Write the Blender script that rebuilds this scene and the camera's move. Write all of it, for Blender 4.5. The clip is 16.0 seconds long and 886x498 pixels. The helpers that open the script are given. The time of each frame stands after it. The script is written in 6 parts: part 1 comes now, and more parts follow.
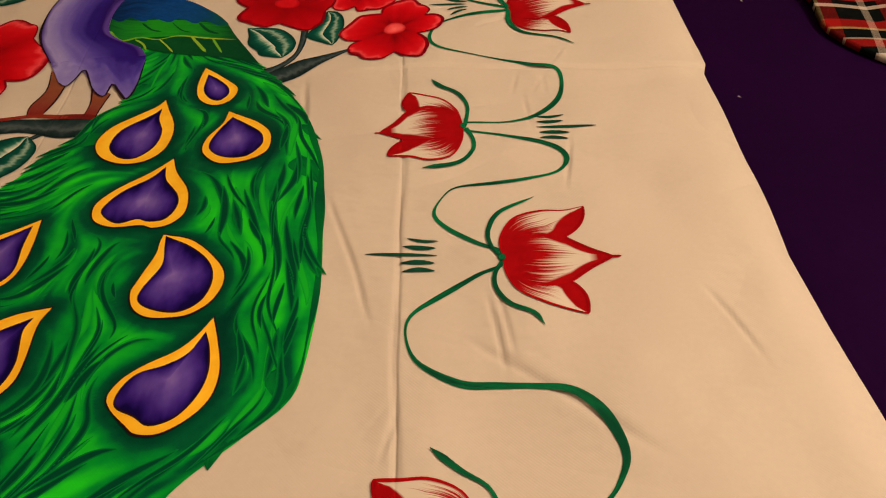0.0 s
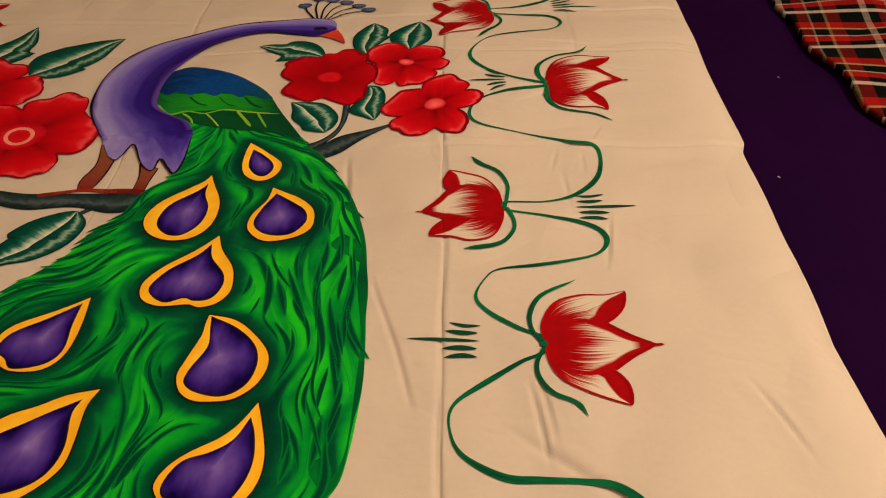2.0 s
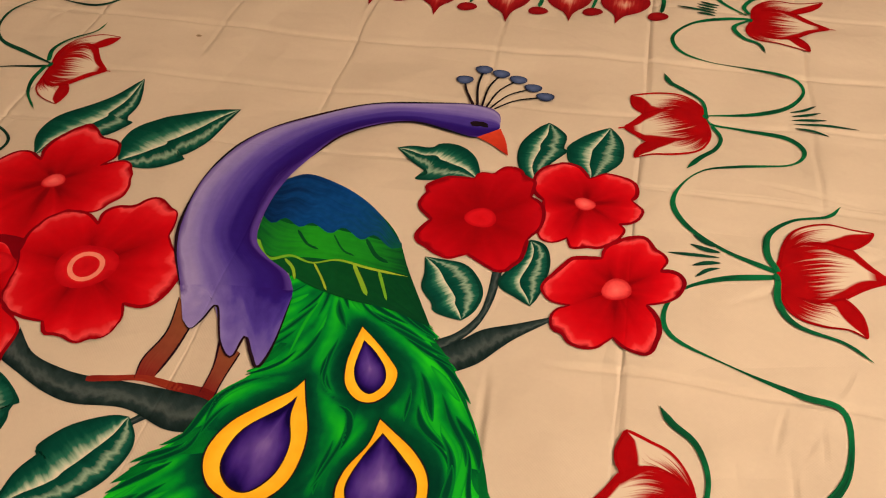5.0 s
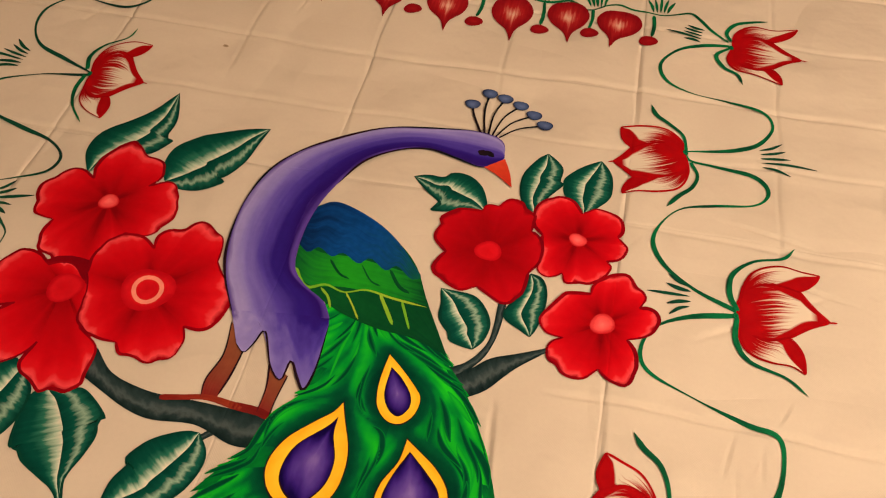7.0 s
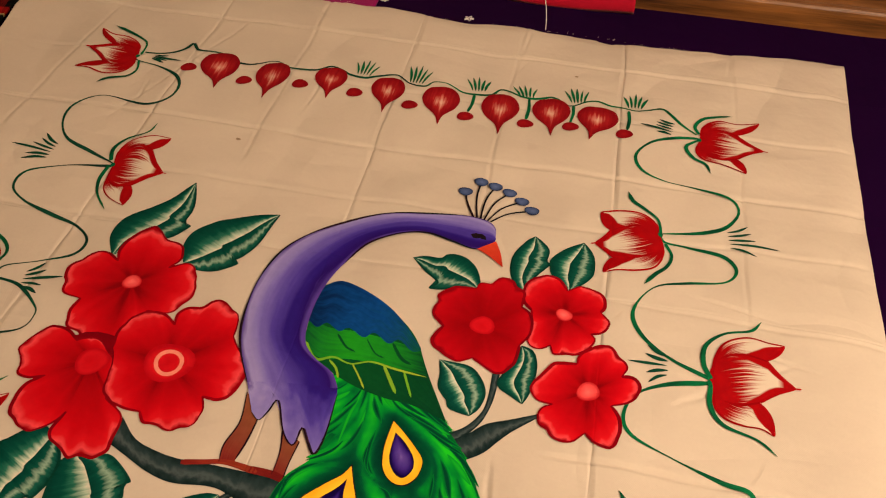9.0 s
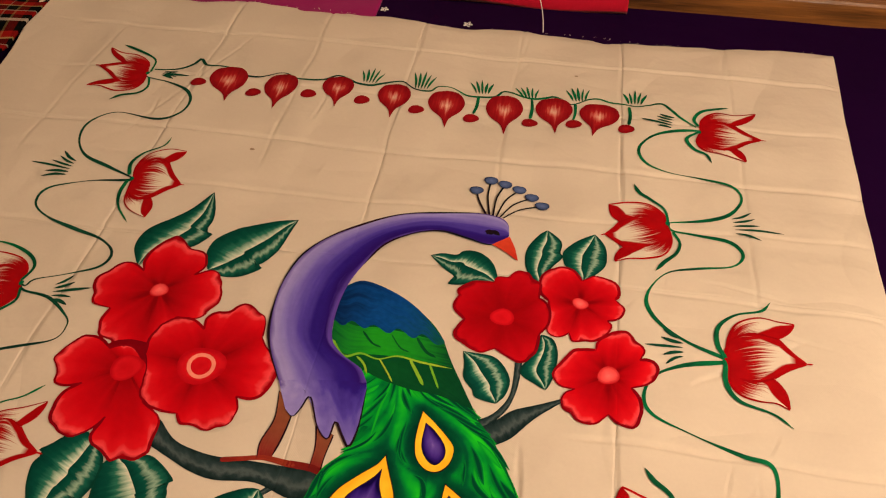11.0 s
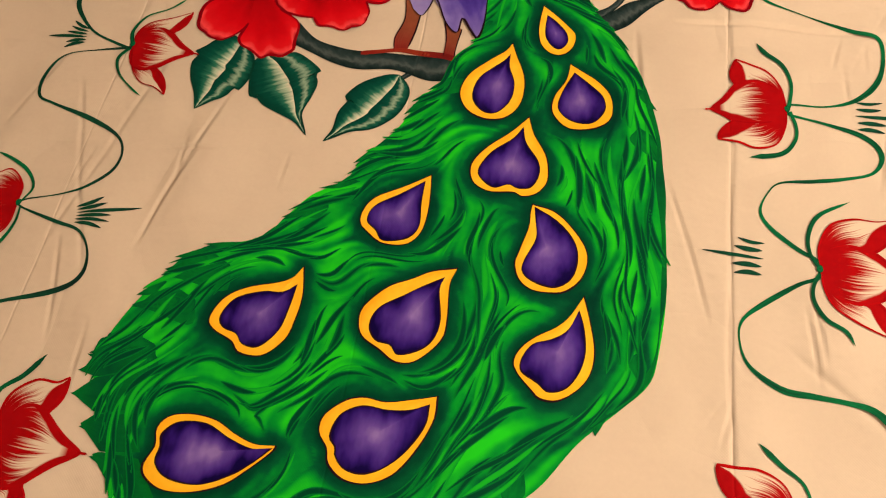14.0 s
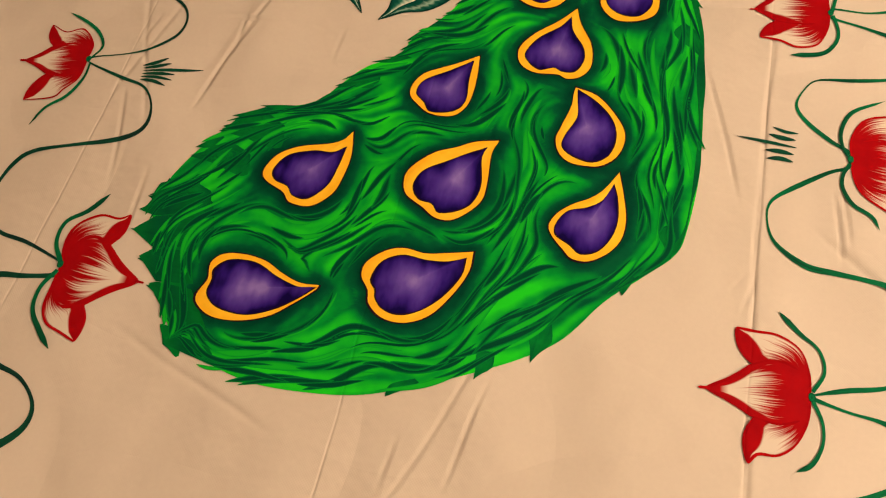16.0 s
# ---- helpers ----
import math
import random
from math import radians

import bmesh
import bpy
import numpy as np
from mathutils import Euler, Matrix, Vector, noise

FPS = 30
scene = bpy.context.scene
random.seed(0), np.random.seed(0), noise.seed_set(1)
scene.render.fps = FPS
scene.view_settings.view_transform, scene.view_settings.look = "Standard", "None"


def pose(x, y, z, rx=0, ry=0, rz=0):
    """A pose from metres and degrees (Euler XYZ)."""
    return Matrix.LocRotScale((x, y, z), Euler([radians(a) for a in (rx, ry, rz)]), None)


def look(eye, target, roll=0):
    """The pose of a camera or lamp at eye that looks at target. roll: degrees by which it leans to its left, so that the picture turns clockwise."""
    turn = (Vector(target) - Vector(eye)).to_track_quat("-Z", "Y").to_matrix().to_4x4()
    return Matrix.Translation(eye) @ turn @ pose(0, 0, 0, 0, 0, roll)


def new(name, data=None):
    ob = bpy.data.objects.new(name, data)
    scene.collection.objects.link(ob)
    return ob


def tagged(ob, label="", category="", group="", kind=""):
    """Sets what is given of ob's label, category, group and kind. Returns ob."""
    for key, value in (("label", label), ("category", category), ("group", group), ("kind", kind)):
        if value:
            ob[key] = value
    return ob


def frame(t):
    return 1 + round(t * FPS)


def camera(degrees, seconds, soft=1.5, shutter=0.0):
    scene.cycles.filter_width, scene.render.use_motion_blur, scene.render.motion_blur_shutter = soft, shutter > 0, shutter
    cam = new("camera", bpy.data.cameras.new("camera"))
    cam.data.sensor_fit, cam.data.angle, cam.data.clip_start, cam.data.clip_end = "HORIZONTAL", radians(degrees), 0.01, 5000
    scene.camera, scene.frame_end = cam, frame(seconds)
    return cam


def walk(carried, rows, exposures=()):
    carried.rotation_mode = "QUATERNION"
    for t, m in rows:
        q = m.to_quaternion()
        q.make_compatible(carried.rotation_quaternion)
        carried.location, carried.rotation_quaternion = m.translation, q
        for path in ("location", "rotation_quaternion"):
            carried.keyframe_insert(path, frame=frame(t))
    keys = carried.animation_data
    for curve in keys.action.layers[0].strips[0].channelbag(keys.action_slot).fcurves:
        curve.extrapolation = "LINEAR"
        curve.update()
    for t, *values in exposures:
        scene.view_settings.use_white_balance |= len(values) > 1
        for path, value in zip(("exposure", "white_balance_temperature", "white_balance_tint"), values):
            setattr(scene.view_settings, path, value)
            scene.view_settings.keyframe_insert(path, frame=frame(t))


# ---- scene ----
cam = camera(55.0, 16.0, 1.1)
PATH = [
    (0, (0.398, -1.749, 0.485), (0.427, -0.252, -0.84), -0.7),
    (0.5, (0.396, -1.742, 0.493), (0.389, -0.237, -0.824), -1.7),
    (1, (0.392, -1.744, 0.499), (0.377, -0.223, -0.801), -1.9),
    (1.5, (0.389, -1.745, 0.511), (0.367, -0.212, -0.773), -1.6),
    (2, (0.383, -1.73, 0.517), (0.356, -0.167, -0.731), -1.3),
    (2.5, (0.365, -1.711, 0.524), (0.261, -0.126, -0.691), -0.7),
    (3, (0.354, -1.617, 0.469), (0.108, -0.144, -0.862), -2.4),
    (3.5, (0.353, -1.472, 0.473), (0.073, 0.02, -0.829), -2.1),
    (4, (0.357, -1.389, 0.473), (0.01, 0.131, -0.78), -2.5),
    (4.2, (0.362, -1.374, 0.474), (-0.028, 0.129, -0.786), -3.5),
    (6.3, (0.281, -1.324, 0.759), (0.048, -0.111, -0.814), 1.3),
    (6.5, (0.283, -1.325, 0.762), (0.028, -0.118, -0.812), 0.7),
    (7, (0.29, -1.328, 0.763), (0.049, -0.106, -0.801), 1.2),
    (7.5, (0.288, -1.333, 0.766), (0.062, -0.101, -0.793), 2.5),
    (8, (0.292, -1.35, 0.782), (0.058, -0.107, -0.767), 2.1),
    (8.5, (0.283, -1.351, 0.803), (0.058, -0.089, -0.731), 2.7),
    (8.7, (0.286, -1.377, 0.819), (0.05, -0.02, -0.631), 2.7),
    (10.8, (0.267, -1.427, 0.845), (0.034, -0.032, -0.569), -0.5),
    (11, (0.257, -1.438, 0.841), (0.041, -0.046, -0.578), 0.2),
    (11.2, (0.252, -1.453, 0.828), (0.002, -0.121, -0.642), -1.2),
    (11.5, (0.255, -1.483, 0.818), (-0.017, -0.251, -0.734), -1.8),
    (11.6, (0.263, -1.492, 0.814), (-0.018, -0.294, -0.762), -2.0),
    (12, (0.272, -1.534, 0.79), (-0.025, -0.457, -0.869), -2.1),
    (12.1, (0.266, -1.544, 0.792), (-0.017, -0.479, -0.878), -1.8),
    (12.5, (0.241, -1.581, 0.784), (-0.016, -0.603, -0.941), -5.4),
    (13, (0.198, -1.642, 0.778), (-0.072, -0.693, -0.962), -7.7),
    (13.5, (0.176, -1.659, 0.782), (-0.056, -0.718, -0.967), -5.9),
    (14, (0.179, -1.664, 0.782), (-0.053, -0.714, -0.963), -5.8),
    (14.5, (0.18, -1.674, 0.78), (-0.042, -0.71, -0.958), -5.0),
    (15, (0.176, -1.687, 0.788), (-0.043, -0.729, -0.954), -5.0),
    (15.5, (0.172, -1.724, 0.772), (-0.079, -0.803, -0.986), -5.9),
    (16, (0.188, -1.789, 0.765), (-0.102, -0.896, -1.001), -5.8),
]
walk(cam, [(t, look(eye, target, roll)) for t, eye, target, roll in PATH], [(0, -0.37), (2.5, -0.32), (3.3, -0.02), (4.2, -0.02), (6.3, 0.10), (11.2, 0.11), (12, 0.06), (12.6, 0.07), (13.4, 0.15), (14, 0.15), (14.5, 0.09), (16, 0.03)])

# ---- light ----
world = bpy.data.worlds.new("room_air")
scene.world = world
world.use_nodes = True
world.node_tree.nodes["Background"].inputs[0].default_value = (1.0, 0.72, 0.48, 1)
world.node_tree.nodes["Background"].inputs[1].default_value = 0.004


def lamp(name, kind, place, power, colour, size=0.1, target=None):
    data = bpy.data.lights.new(name, kind)
    data.energy, data.color = power, colour
    if kind == "AREA":
        data.shape, data.size = "DISK", size
    else:
        data.shadow_soft_size = size
    ob = new(name, data)
    ob.matrix_world = look(place, target) if target else Matrix.Translation(place)
    return ob


# one warm bulb on the wall side of the bed
BULB = (1.45, -1.45, 1.35)
lamp("bulb_light", "POINT", BULB, 100, (1.0, 0.785, 0.59), 0.06)

# ---- materials ----


def nodes_of(name):
    m = bpy.data.materials.new(name)
    m.use_nodes = True
    nt = m.node_tree
    return m, nt, nt.nodes["Principled BSDF"]


def calc(nt, op, a, b=None, c=None, clamp=False):
    n = nt.nodes.new("ShaderNodeMath")
    n.operation, n.use_clamp = op, clamp
    for i, v in enumerate((a, b, c)):
        if v is None:
            continue
        if isinstance(v, (int, float)):
            n.inputs[i].default_value = v
        else:
            nt.links.new(v, n.inputs[i])
    return n.outputs[0]


def blend(nt, fac, a, b, kind="MIX"):
    n = nt.nodes.new("ShaderNodeMix")
    n.data_type, n.blend_type = "RGBA", kind
    for i, v in ((0, fac), (6, a), (7, b)):
        if isinstance(v, (int, float)):
            n.inputs[i].default_value = v
        elif isinstance(v, tuple):
            n.inputs[i].default_value = (*v, 1)
        else:
            nt.links.new(v, n.inputs[i])
    return n.outputs[2]


def ramp(nt, fac, stops):
    n = nt.nodes.new("ShaderNodeValToRGB")
    e = n.color_ramp.elements
    while len(e) < len(stops):
        e.new(0.5)
    for el, (p, c) in zip(e, stops):
        el.position, el.color = p, (*c, 1)
    nt.links.new(fac, n.inputs[0])
    return n.outputs[0]


def noise_at(nt, vector, scale, detail=3.0, stretch=None):
    if stretch:
        mp = nt.nodes.new("ShaderNodeMapping")
        mp.inputs["Scale"].default_value = stretch
        nt.links.new(vector, mp.inputs[0])
        vector = mp.outputs[0]
    n = nt.nodes.new("ShaderNodeTexNoise")
    n.inputs["Scale"].default_value, n.inputs["Detail"].default_value = scale, detail
    nt.links.new(vector, n.inputs["Vector"])
    return n.outputs["Fac"]


def place_of(nt):
    return nt.nodes.new("ShaderNodeNewGeometry").outputs["Position"]


def uv_of(nt):
    uv = nt.nodes.new("ShaderNodeUVMap")
    sep = nt.nodes.new("ShaderNodeSeparateXYZ")
    nt.links.new(uv.outputs[0], sep.inputs[0])
    return uv.outputs[0], sep.outputs[0], sep.outputs[1]


PRESSED = ((0, 0.371), (0, 0.004), (0, -0.358), (1, -0.113), (1, -0.412), (1, -0.648))


def weave_bump(nt, bsdf, strength=0.5, fine=900.0, wrinkle=0.0013):
    """Fine plain weave with soft irregular wrinkles, in world size."""
    pos = place_of(nt)
    sep = nt.nodes.new("ShaderNodeSeparateXYZ")
    nt.links.new(pos, sep.inputs[0])
    wx = calc(nt, "SINE", calc(nt, "MULTIPLY", sep.outputs[0], fine * 2.5))
    wy = calc(nt, "SINE", calc(nt, "MULTIPLY", sep.outputs[1], fine * 2.5))
    weave = calc(nt, "MULTIPLY", calc(nt, "MULTIPLY", wx, wy), 0.00003)
    soft = calc(nt, "MULTIPLY", noise_at(nt, pos, 15.0, 3.0), wrinkle * 4)
    # meandering sharp wrinkles
    for scale, deep, stretch in ((4.2, 11.0, (1.0, 0.55, 1.0)), (6.5, 6.0, (0.5, 1.2, 1.0))):
        ridge = calc(nt, "ABSOLUTE", calc(nt, "SUBTRACT", noise_at(nt, pos, scale, 1.5, stretch), 0.5))
        soft = calc(nt, "ADD", soft, calc(nt, "MULTIPLY", calc(nt, "MINIMUM", ridge, 0.12), wrinkle * deep * 1.6))
    # pressed fold lines of the packed sheet
    wav = calc(nt, "MULTIPLY", noise_at(nt, pos, 9.0, 2.0), 0.006)
    worn = calc(nt, "MULTIPLY", noise_at(nt, pos, 7.0, 2.0), 0.0011)
    for axis, at in PRESSED:
        off = calc(nt, "DIVIDE", calc(nt, "SUBTRACT", calc(nt, "ADD", sep.outputs[axis], wav), at + 0.003), 0.0013)
        line = calc(nt, "EXPONENT", calc(nt, "MULTIPLY", calc(nt, "MULTIPLY", off, off), -1.0))
        soft = calc(nt, "SUBTRACT", soft, calc(nt, "MULTIPLY", line, worn))
    b = nt.nodes.new("ShaderNodeBump")
    b.inputs["Strength"].default_value, b.inputs["Distance"].default_value = strength, 1.0
    nt.links.new(calc(nt, "ADD", weave, soft), b.inputs["Height"])
    nt.links.new(b.outputs[0], bsdf.inputs["Normal"])


def cloth_material(name, colour, rough=0.9, sheen=0.1, vary=0.06, relief=0.5):
    m, nt, bsdf = nodes_of(name)
    pos = place_of(nt)
    broad = noise_at(nt, pos, 3.0, 3.0)
    grain = noise_at(nt, pos, 240.0, 2.0)
    k = calc(nt, "ADD", calc(nt, "MULTIPLY", calc(nt, "SUBTRACT", broad, 0.5), vary * 2), calc(nt, "MULTIPLY", calc(nt, "SUBTRACT", grain, 0.5), vary))
    hsv = nt.nodes.new("ShaderNodeHueSaturation")
    hsv.inputs["Color"].default_value = (*colour, 1)
    nt.links.new(calc(nt, "ADD", k, 1.0), hsv.inputs["Value"])
    nt.links.new(hsv.outputs[0], bsdf.inputs["Base Color"])
    bsdf.inputs["Roughness"].default_value = rough
    bsdf.inputs["Sheen Weight"].default_value = sheen
    bsdf.inputs["Specular IOR Level"].default_value = 0.03
    weave_bump(nt, bsdf, relief)
    return m


def paint(name, stops, axis="v", streak=(14, 2), amount=0.35, rough=0.7, grain=0.16, free=None, sides=0.0, fade=0.0):
    """Fabric paint: a brushed gradient along (v) or across (u) the stroke, with streaks of the brush."""
    m, nt, bsdf = nodes_of(name)
    uv, u, v = uv_of(nt)
    info = nt.nodes.new("ShaderNodeObjectInfo")
    shift = nt.nodes.new("ShaderNodeVectorMath")
    shift.operation = "ADD"
    nt.links.new(uv, shift.inputs[0])
    nt.links.new(calc(nt, "MULTIPLY", info.outputs["Random"], 40.0), shift.inputs[1])
    hair = noise_at(nt, shift.outputs[0], 1.0, 3.0, (streak[0], streak[1], 1))
    if free:  # streaks laid across the shape, in world size
        hair = noise_at(nt, place_of(nt), 1.0, 3.0, (free[0], free[1], 1))
    main, other = (v, u) if axis == "v" else (u, v)
    if fade:  # the wash pales towards the far side
        main = calc(nt, "ADD", calc(nt, "MULTIPLY", main, calc(nt, "SUBTRACT", 1.0, calc(nt, "MULTIPLY", other, fade))), calc(nt, "MULTIPLY", other, fade * 0.20))
    fac = calc(nt, "ADD", main, calc(nt, "MULTIPLY", calc(nt, "SUBTRACT", hair, 0.5), amount))
    if sides:  # deeper wash along both sides of a petal
        off = calc(nt, "SUBTRACT", calc(nt, "ABSOLUTE", calc(nt, "SUBTRACT", calc(nt, "MULTIPLY", u, 2.0), 1.0)), 0.45)
        fac = calc(nt, "SUBTRACT", fac, calc(nt, "MULTIPLY", calc(nt, "MAXIMUM", off, 0.0), sides))
    colour = ramp(nt, fac, stops)
    pos = place_of(nt)
    fine = calc(nt, "ADD", calc(nt, "MULTIPLY", noise_at(nt, pos, 130.0, 3.0), grain * 2), 1.0 - grain)
    hsv = nt.nodes.new("ShaderNodeHueSaturation")
    nt.links.new(colour, hsv.inputs["Color"])
    nt.links.new(fine, hsv.inputs["Value"])
    nt.links.new(hsv.outputs[0], bsdf.inputs["Base Color"])
    bsdf.inputs["Roughness"].default_value = rough
    bsdf.inputs["Specular IOR Level"].default_value = 0.025
    weave_bump(nt, bsdf)
    return m


def lotus_paint(name, side):
    """Pale petal brushed with red from its base, red-edged towards the tip. side: thick edge on one side alone."""
    m, nt, bsdf = nodes_of(name)
    uv, u, v = uv_of(nt)
    info = nt.nodes.new("ShaderNodeObjectInfo")
    shift = nt.nodes.new("ShaderNodeVectorMath")
    shift.operation = "ADD"
    nt.links.new(uv, shift.inputs[0])
    nt.links.new(calc(nt, "MULTIPLY", info.outputs["Random"], 30.0), shift.inputs[1])
    hair = noise_at(nt, shift.outputs[0], 1.0, 4.0, (20, 0.5, 1))
    wide = noise_at(nt, shift.outputs[0], 1.0, 2.0, (3, 1.5, 1))
    reach = calc(nt, "ADD", calc(nt, "MULTIPLY", calc(nt, "SUBTRACT", hair, 0.5), 0.75), calc(nt, "MULTIPLY", wide, 0.25))
    base = calc(nt, "MULTIPLY", calc(nt, "SUBTRACT", calc(nt, "ADD", reach, 0.47), v), 6.5, clamp=True)
    # width of the red edge grows towards the tip
    grow = calc(nt, "MULTIPLY", calc(nt, "SUBTRACT", v, 0.36), 2.0, clamp=True)
    if side:
        thick = calc(nt, "SUBTRACT", 0.90, calc(nt, "MULTIPLY", grow, 1.35))
        a = calc(nt, "MULTIPLY", calc(nt, "SUBTRACT", u, thick), 9.0, clamp=True)
        b = calc(nt, "MULTIPLY", calc(nt, "SUBTRACT", calc(nt, "MULTIPLY", u, -1.0), 0.86), 12.0, clamp=True)
        edge = calc(nt, "MAXIMUM", a, b)
    else:
        thick = calc(nt, "SUBTRACT", 0.90, calc(nt, "MULTIPLY", grow, 0.62))
        edge = calc(nt, "MULTIPLY", calc(nt, "SUBTRACT", calc(nt, "ABSOLUTE", u), thick), 9.0, clamp=True)
        tip = calc(nt, "MULTIPLY", calc(nt, "SUBTRACT", v, 0.80), 14.0, clamp=True)
        edge = calc(nt, "MAXIMUM", edge, tip)
    red = blend(nt, noise_at(nt, place_of(nt), 60.0, 2.0), (0.22, 0.001, 0.003), (0.37, 0.002, 0.004))
    colour = blend(nt, calc(nt, "MAXIMUM", base, edge), (0.60, 0.505, 0.405), red)
    nt.links.new(colour, bsdf.inputs["Base Color"])
    bsdf.inputs["Roughness"].default_value = 0.65
    bsdf.inputs["Specular IOR Level"].default_value = 0.03
    weave_bump(nt, bsdf)
    return m


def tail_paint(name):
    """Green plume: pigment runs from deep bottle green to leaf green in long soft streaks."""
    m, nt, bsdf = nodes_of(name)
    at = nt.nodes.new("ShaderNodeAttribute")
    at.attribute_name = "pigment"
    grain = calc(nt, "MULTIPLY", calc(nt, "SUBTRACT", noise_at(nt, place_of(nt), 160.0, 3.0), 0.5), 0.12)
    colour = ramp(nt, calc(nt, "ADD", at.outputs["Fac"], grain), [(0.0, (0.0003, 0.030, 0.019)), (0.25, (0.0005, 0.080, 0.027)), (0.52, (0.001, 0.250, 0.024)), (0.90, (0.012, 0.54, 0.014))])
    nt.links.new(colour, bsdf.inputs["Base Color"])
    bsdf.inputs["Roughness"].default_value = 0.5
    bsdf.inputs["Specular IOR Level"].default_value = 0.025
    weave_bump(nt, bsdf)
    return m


def strand_paint(name, middle, edge):
    """One thin strand: full colour along its middle, thinned out towards its sides and ends."""
    m, nt, bsdf = nodes_of(name)
    uv, u, v = uv_of(nt)
    island = nt.nodes.new("ShaderNodeNewGeometry").outputs["Random Per Island"]
    across = calc(nt, "SUBTRACT", 1.0, calc(nt, "ABSOLUTE", calc(nt, "SUBTRACT", calc(nt, "MULTIPLY", u, 2.0), 1.0)))
    along = calc(nt, "MULTIPLY", calc(nt, "MULTIPLY", v, calc(nt, "SUBTRACT", 1.0, v)), 4.0)
    k = calc(nt, "MULTIPLY", across, calc(nt, "POWER", along, 0.6))
    k = calc(nt, "MULTIPLY", k, calc(nt, "ADD", calc(nt, "MULTIPLY", island, 0.8), 0.75), clamp=True)
    nt.links.new(ramp(nt, k, [(0.05, edge), (0.65, middle)]), bsdf.inputs["Base Color"])
    bsdf.inputs["Roughness"].default_value = 0.5
    bsdf.inputs["Specular IOR Level"].default_value = 0.025
    weave_bump(nt, bsdf)
    return m


def tartan(name):
    """Red, black and white check woven cloth."""
    m, nt, bsdf = nodes_of(name)
    uv, u, v = uv_of(nt)
    black = (0.0015, 0.0024, 0.0022)
    stops = [(0.0, (0.24, 0.006, 0.005)), (0.16, black), (0.44, (0.42, 0.35, 0.28)), (0.52, black), (0.64, (0.24, 0.006, 0.005)), (0.77, (0.30, 0.25, 0.19)), (0.80, black), (0.96, (0.30, 0.21, 0.08))]

    def bands(c, n):
        f = calc(nt, "FRACT", calc(nt, "MULTIPLY", c, n))
        out = ramp(nt, f, stops)
        out.node.color_ramp.interpolation = "CONSTANT"
        return out

    pos = place_of(nt)
    thread = noise_at(nt, pos, 500.0, 1.0)
    mix = blend(nt, calc(nt, "ADD", 0.46, calc(nt, "MULTIPLY", thread, 0.5)), bands(u, 1.0), bands(v, 1.0))
    nt.links.new(mix, bsdf.inputs["Base Color"])
    bsdf.inputs["Roughness"].default_value = 0.9
    bsdf.inputs["Specular IOR Level"].default_value = 0.04
    weave_bump(nt, bsdf)
    return m


def wood_material(name, dark, light, rough=0.35):
    m, nt, bsdf = nodes_of(name)
    pos = place_of(nt)
    grain = noise_at(nt, pos, 6.0, 6.0, (0.6, 9.0, 9.0))
    fine = noise_at(nt, pos, 60.0, 3.0, (0.3, 6.0, 6.0))
    k = calc(nt, "ADD", calc(nt, "MULTIPLY", grain, 0.8), calc(nt, "MULTIPLY", fine, 0.25))
    nt.links.new(ramp(nt, k, [(0.35, dark), (0.68, light)]), bsdf.inputs["Base Color"])
    bsdf.inputs["Roughness"].default_value = rough
    b = nt.nodes.new("ShaderNodeBump")
    b.inputs["Distance"].default_value, b.inputs["Strength"].default_value = 0.002, 0.3
    nt.links.new(fine, b.inputs["Height"])
    nt.links.new(b.outputs[0], bsdf.inputs["Normal"])
    return m


def plaster(name, colour):
    m, nt, bsdf = nodes_of(name)
    pos = place_of(nt)
    k = calc(nt, "ADD", 0.9, calc(nt, "MULTIPLY", noise_at(nt, pos, 2.5, 5.0), 0.2))
    hsv = nt.nodes.new("ShaderNodeHueSaturation")
    hsv.inputs["Color"].default_value = (*colour, 1)
    nt.links.new(k, hsv.inputs["Value"])
    nt.links.new(hsv.outputs[0], bsdf.inputs["Base Color"])
    bsdf.inputs["Roughness"].default_value = 0.85
    b = nt.nodes.new("ShaderNodeBump")
    b.inputs["Distance"].default_value, b.inputs["Strength"].default_value = 0.003, 0.3
    nt.links.new(noise_at(nt, pos, 90.0, 4.0), b.inputs["Height"])
    nt.links.new(b.outputs[0], bsdf.inputs["Normal"])
    return m


CREAM = cloth_material("cream_cotton", (0.56, 0.474, 0.383), 0.92, 0.05, 0.06, 0.95)
PURPLE = cloth_material("purple_cotton", (0.0105, 0.0004, 0.0210), 0.8, 0.0, 0.22)
# magenta: bright light on the purple sheet, put into the base colour
LIT_PURPLE = cloth_material("lit_purple_cotton", (0.24, 0.002, 0.085), 0.8, 0.1, 0.12)
RED_PRINT = cloth_material("red_print_cotton", (0.36, 0.005, 0.020), 0.8, 0.1, 0.2)
WHITE_THREAD = cloth_material("white_thread", (0.75, 0.70, 0.66), 0.8)
PINK_PRINT = cloth_material("pale_print", (0.55, 0.30, 0.30), 0.8)
TARTAN = tartan("tartan_cotton")
WOOD = wood_material("varnished_wood", (0.026, 0.007, 0.002), (0.26, 0.10, 0.022))
WALL_PAINT = plaster("wall_paint", (0.62, 0.56, 0.48))
CEILING_PAINT = plaster("ceiling_paint", (0.75, 0.73, 0.70))
FLOOR_PAINT = plaster("floor_cement", (0.22, 0.17, 0.13))

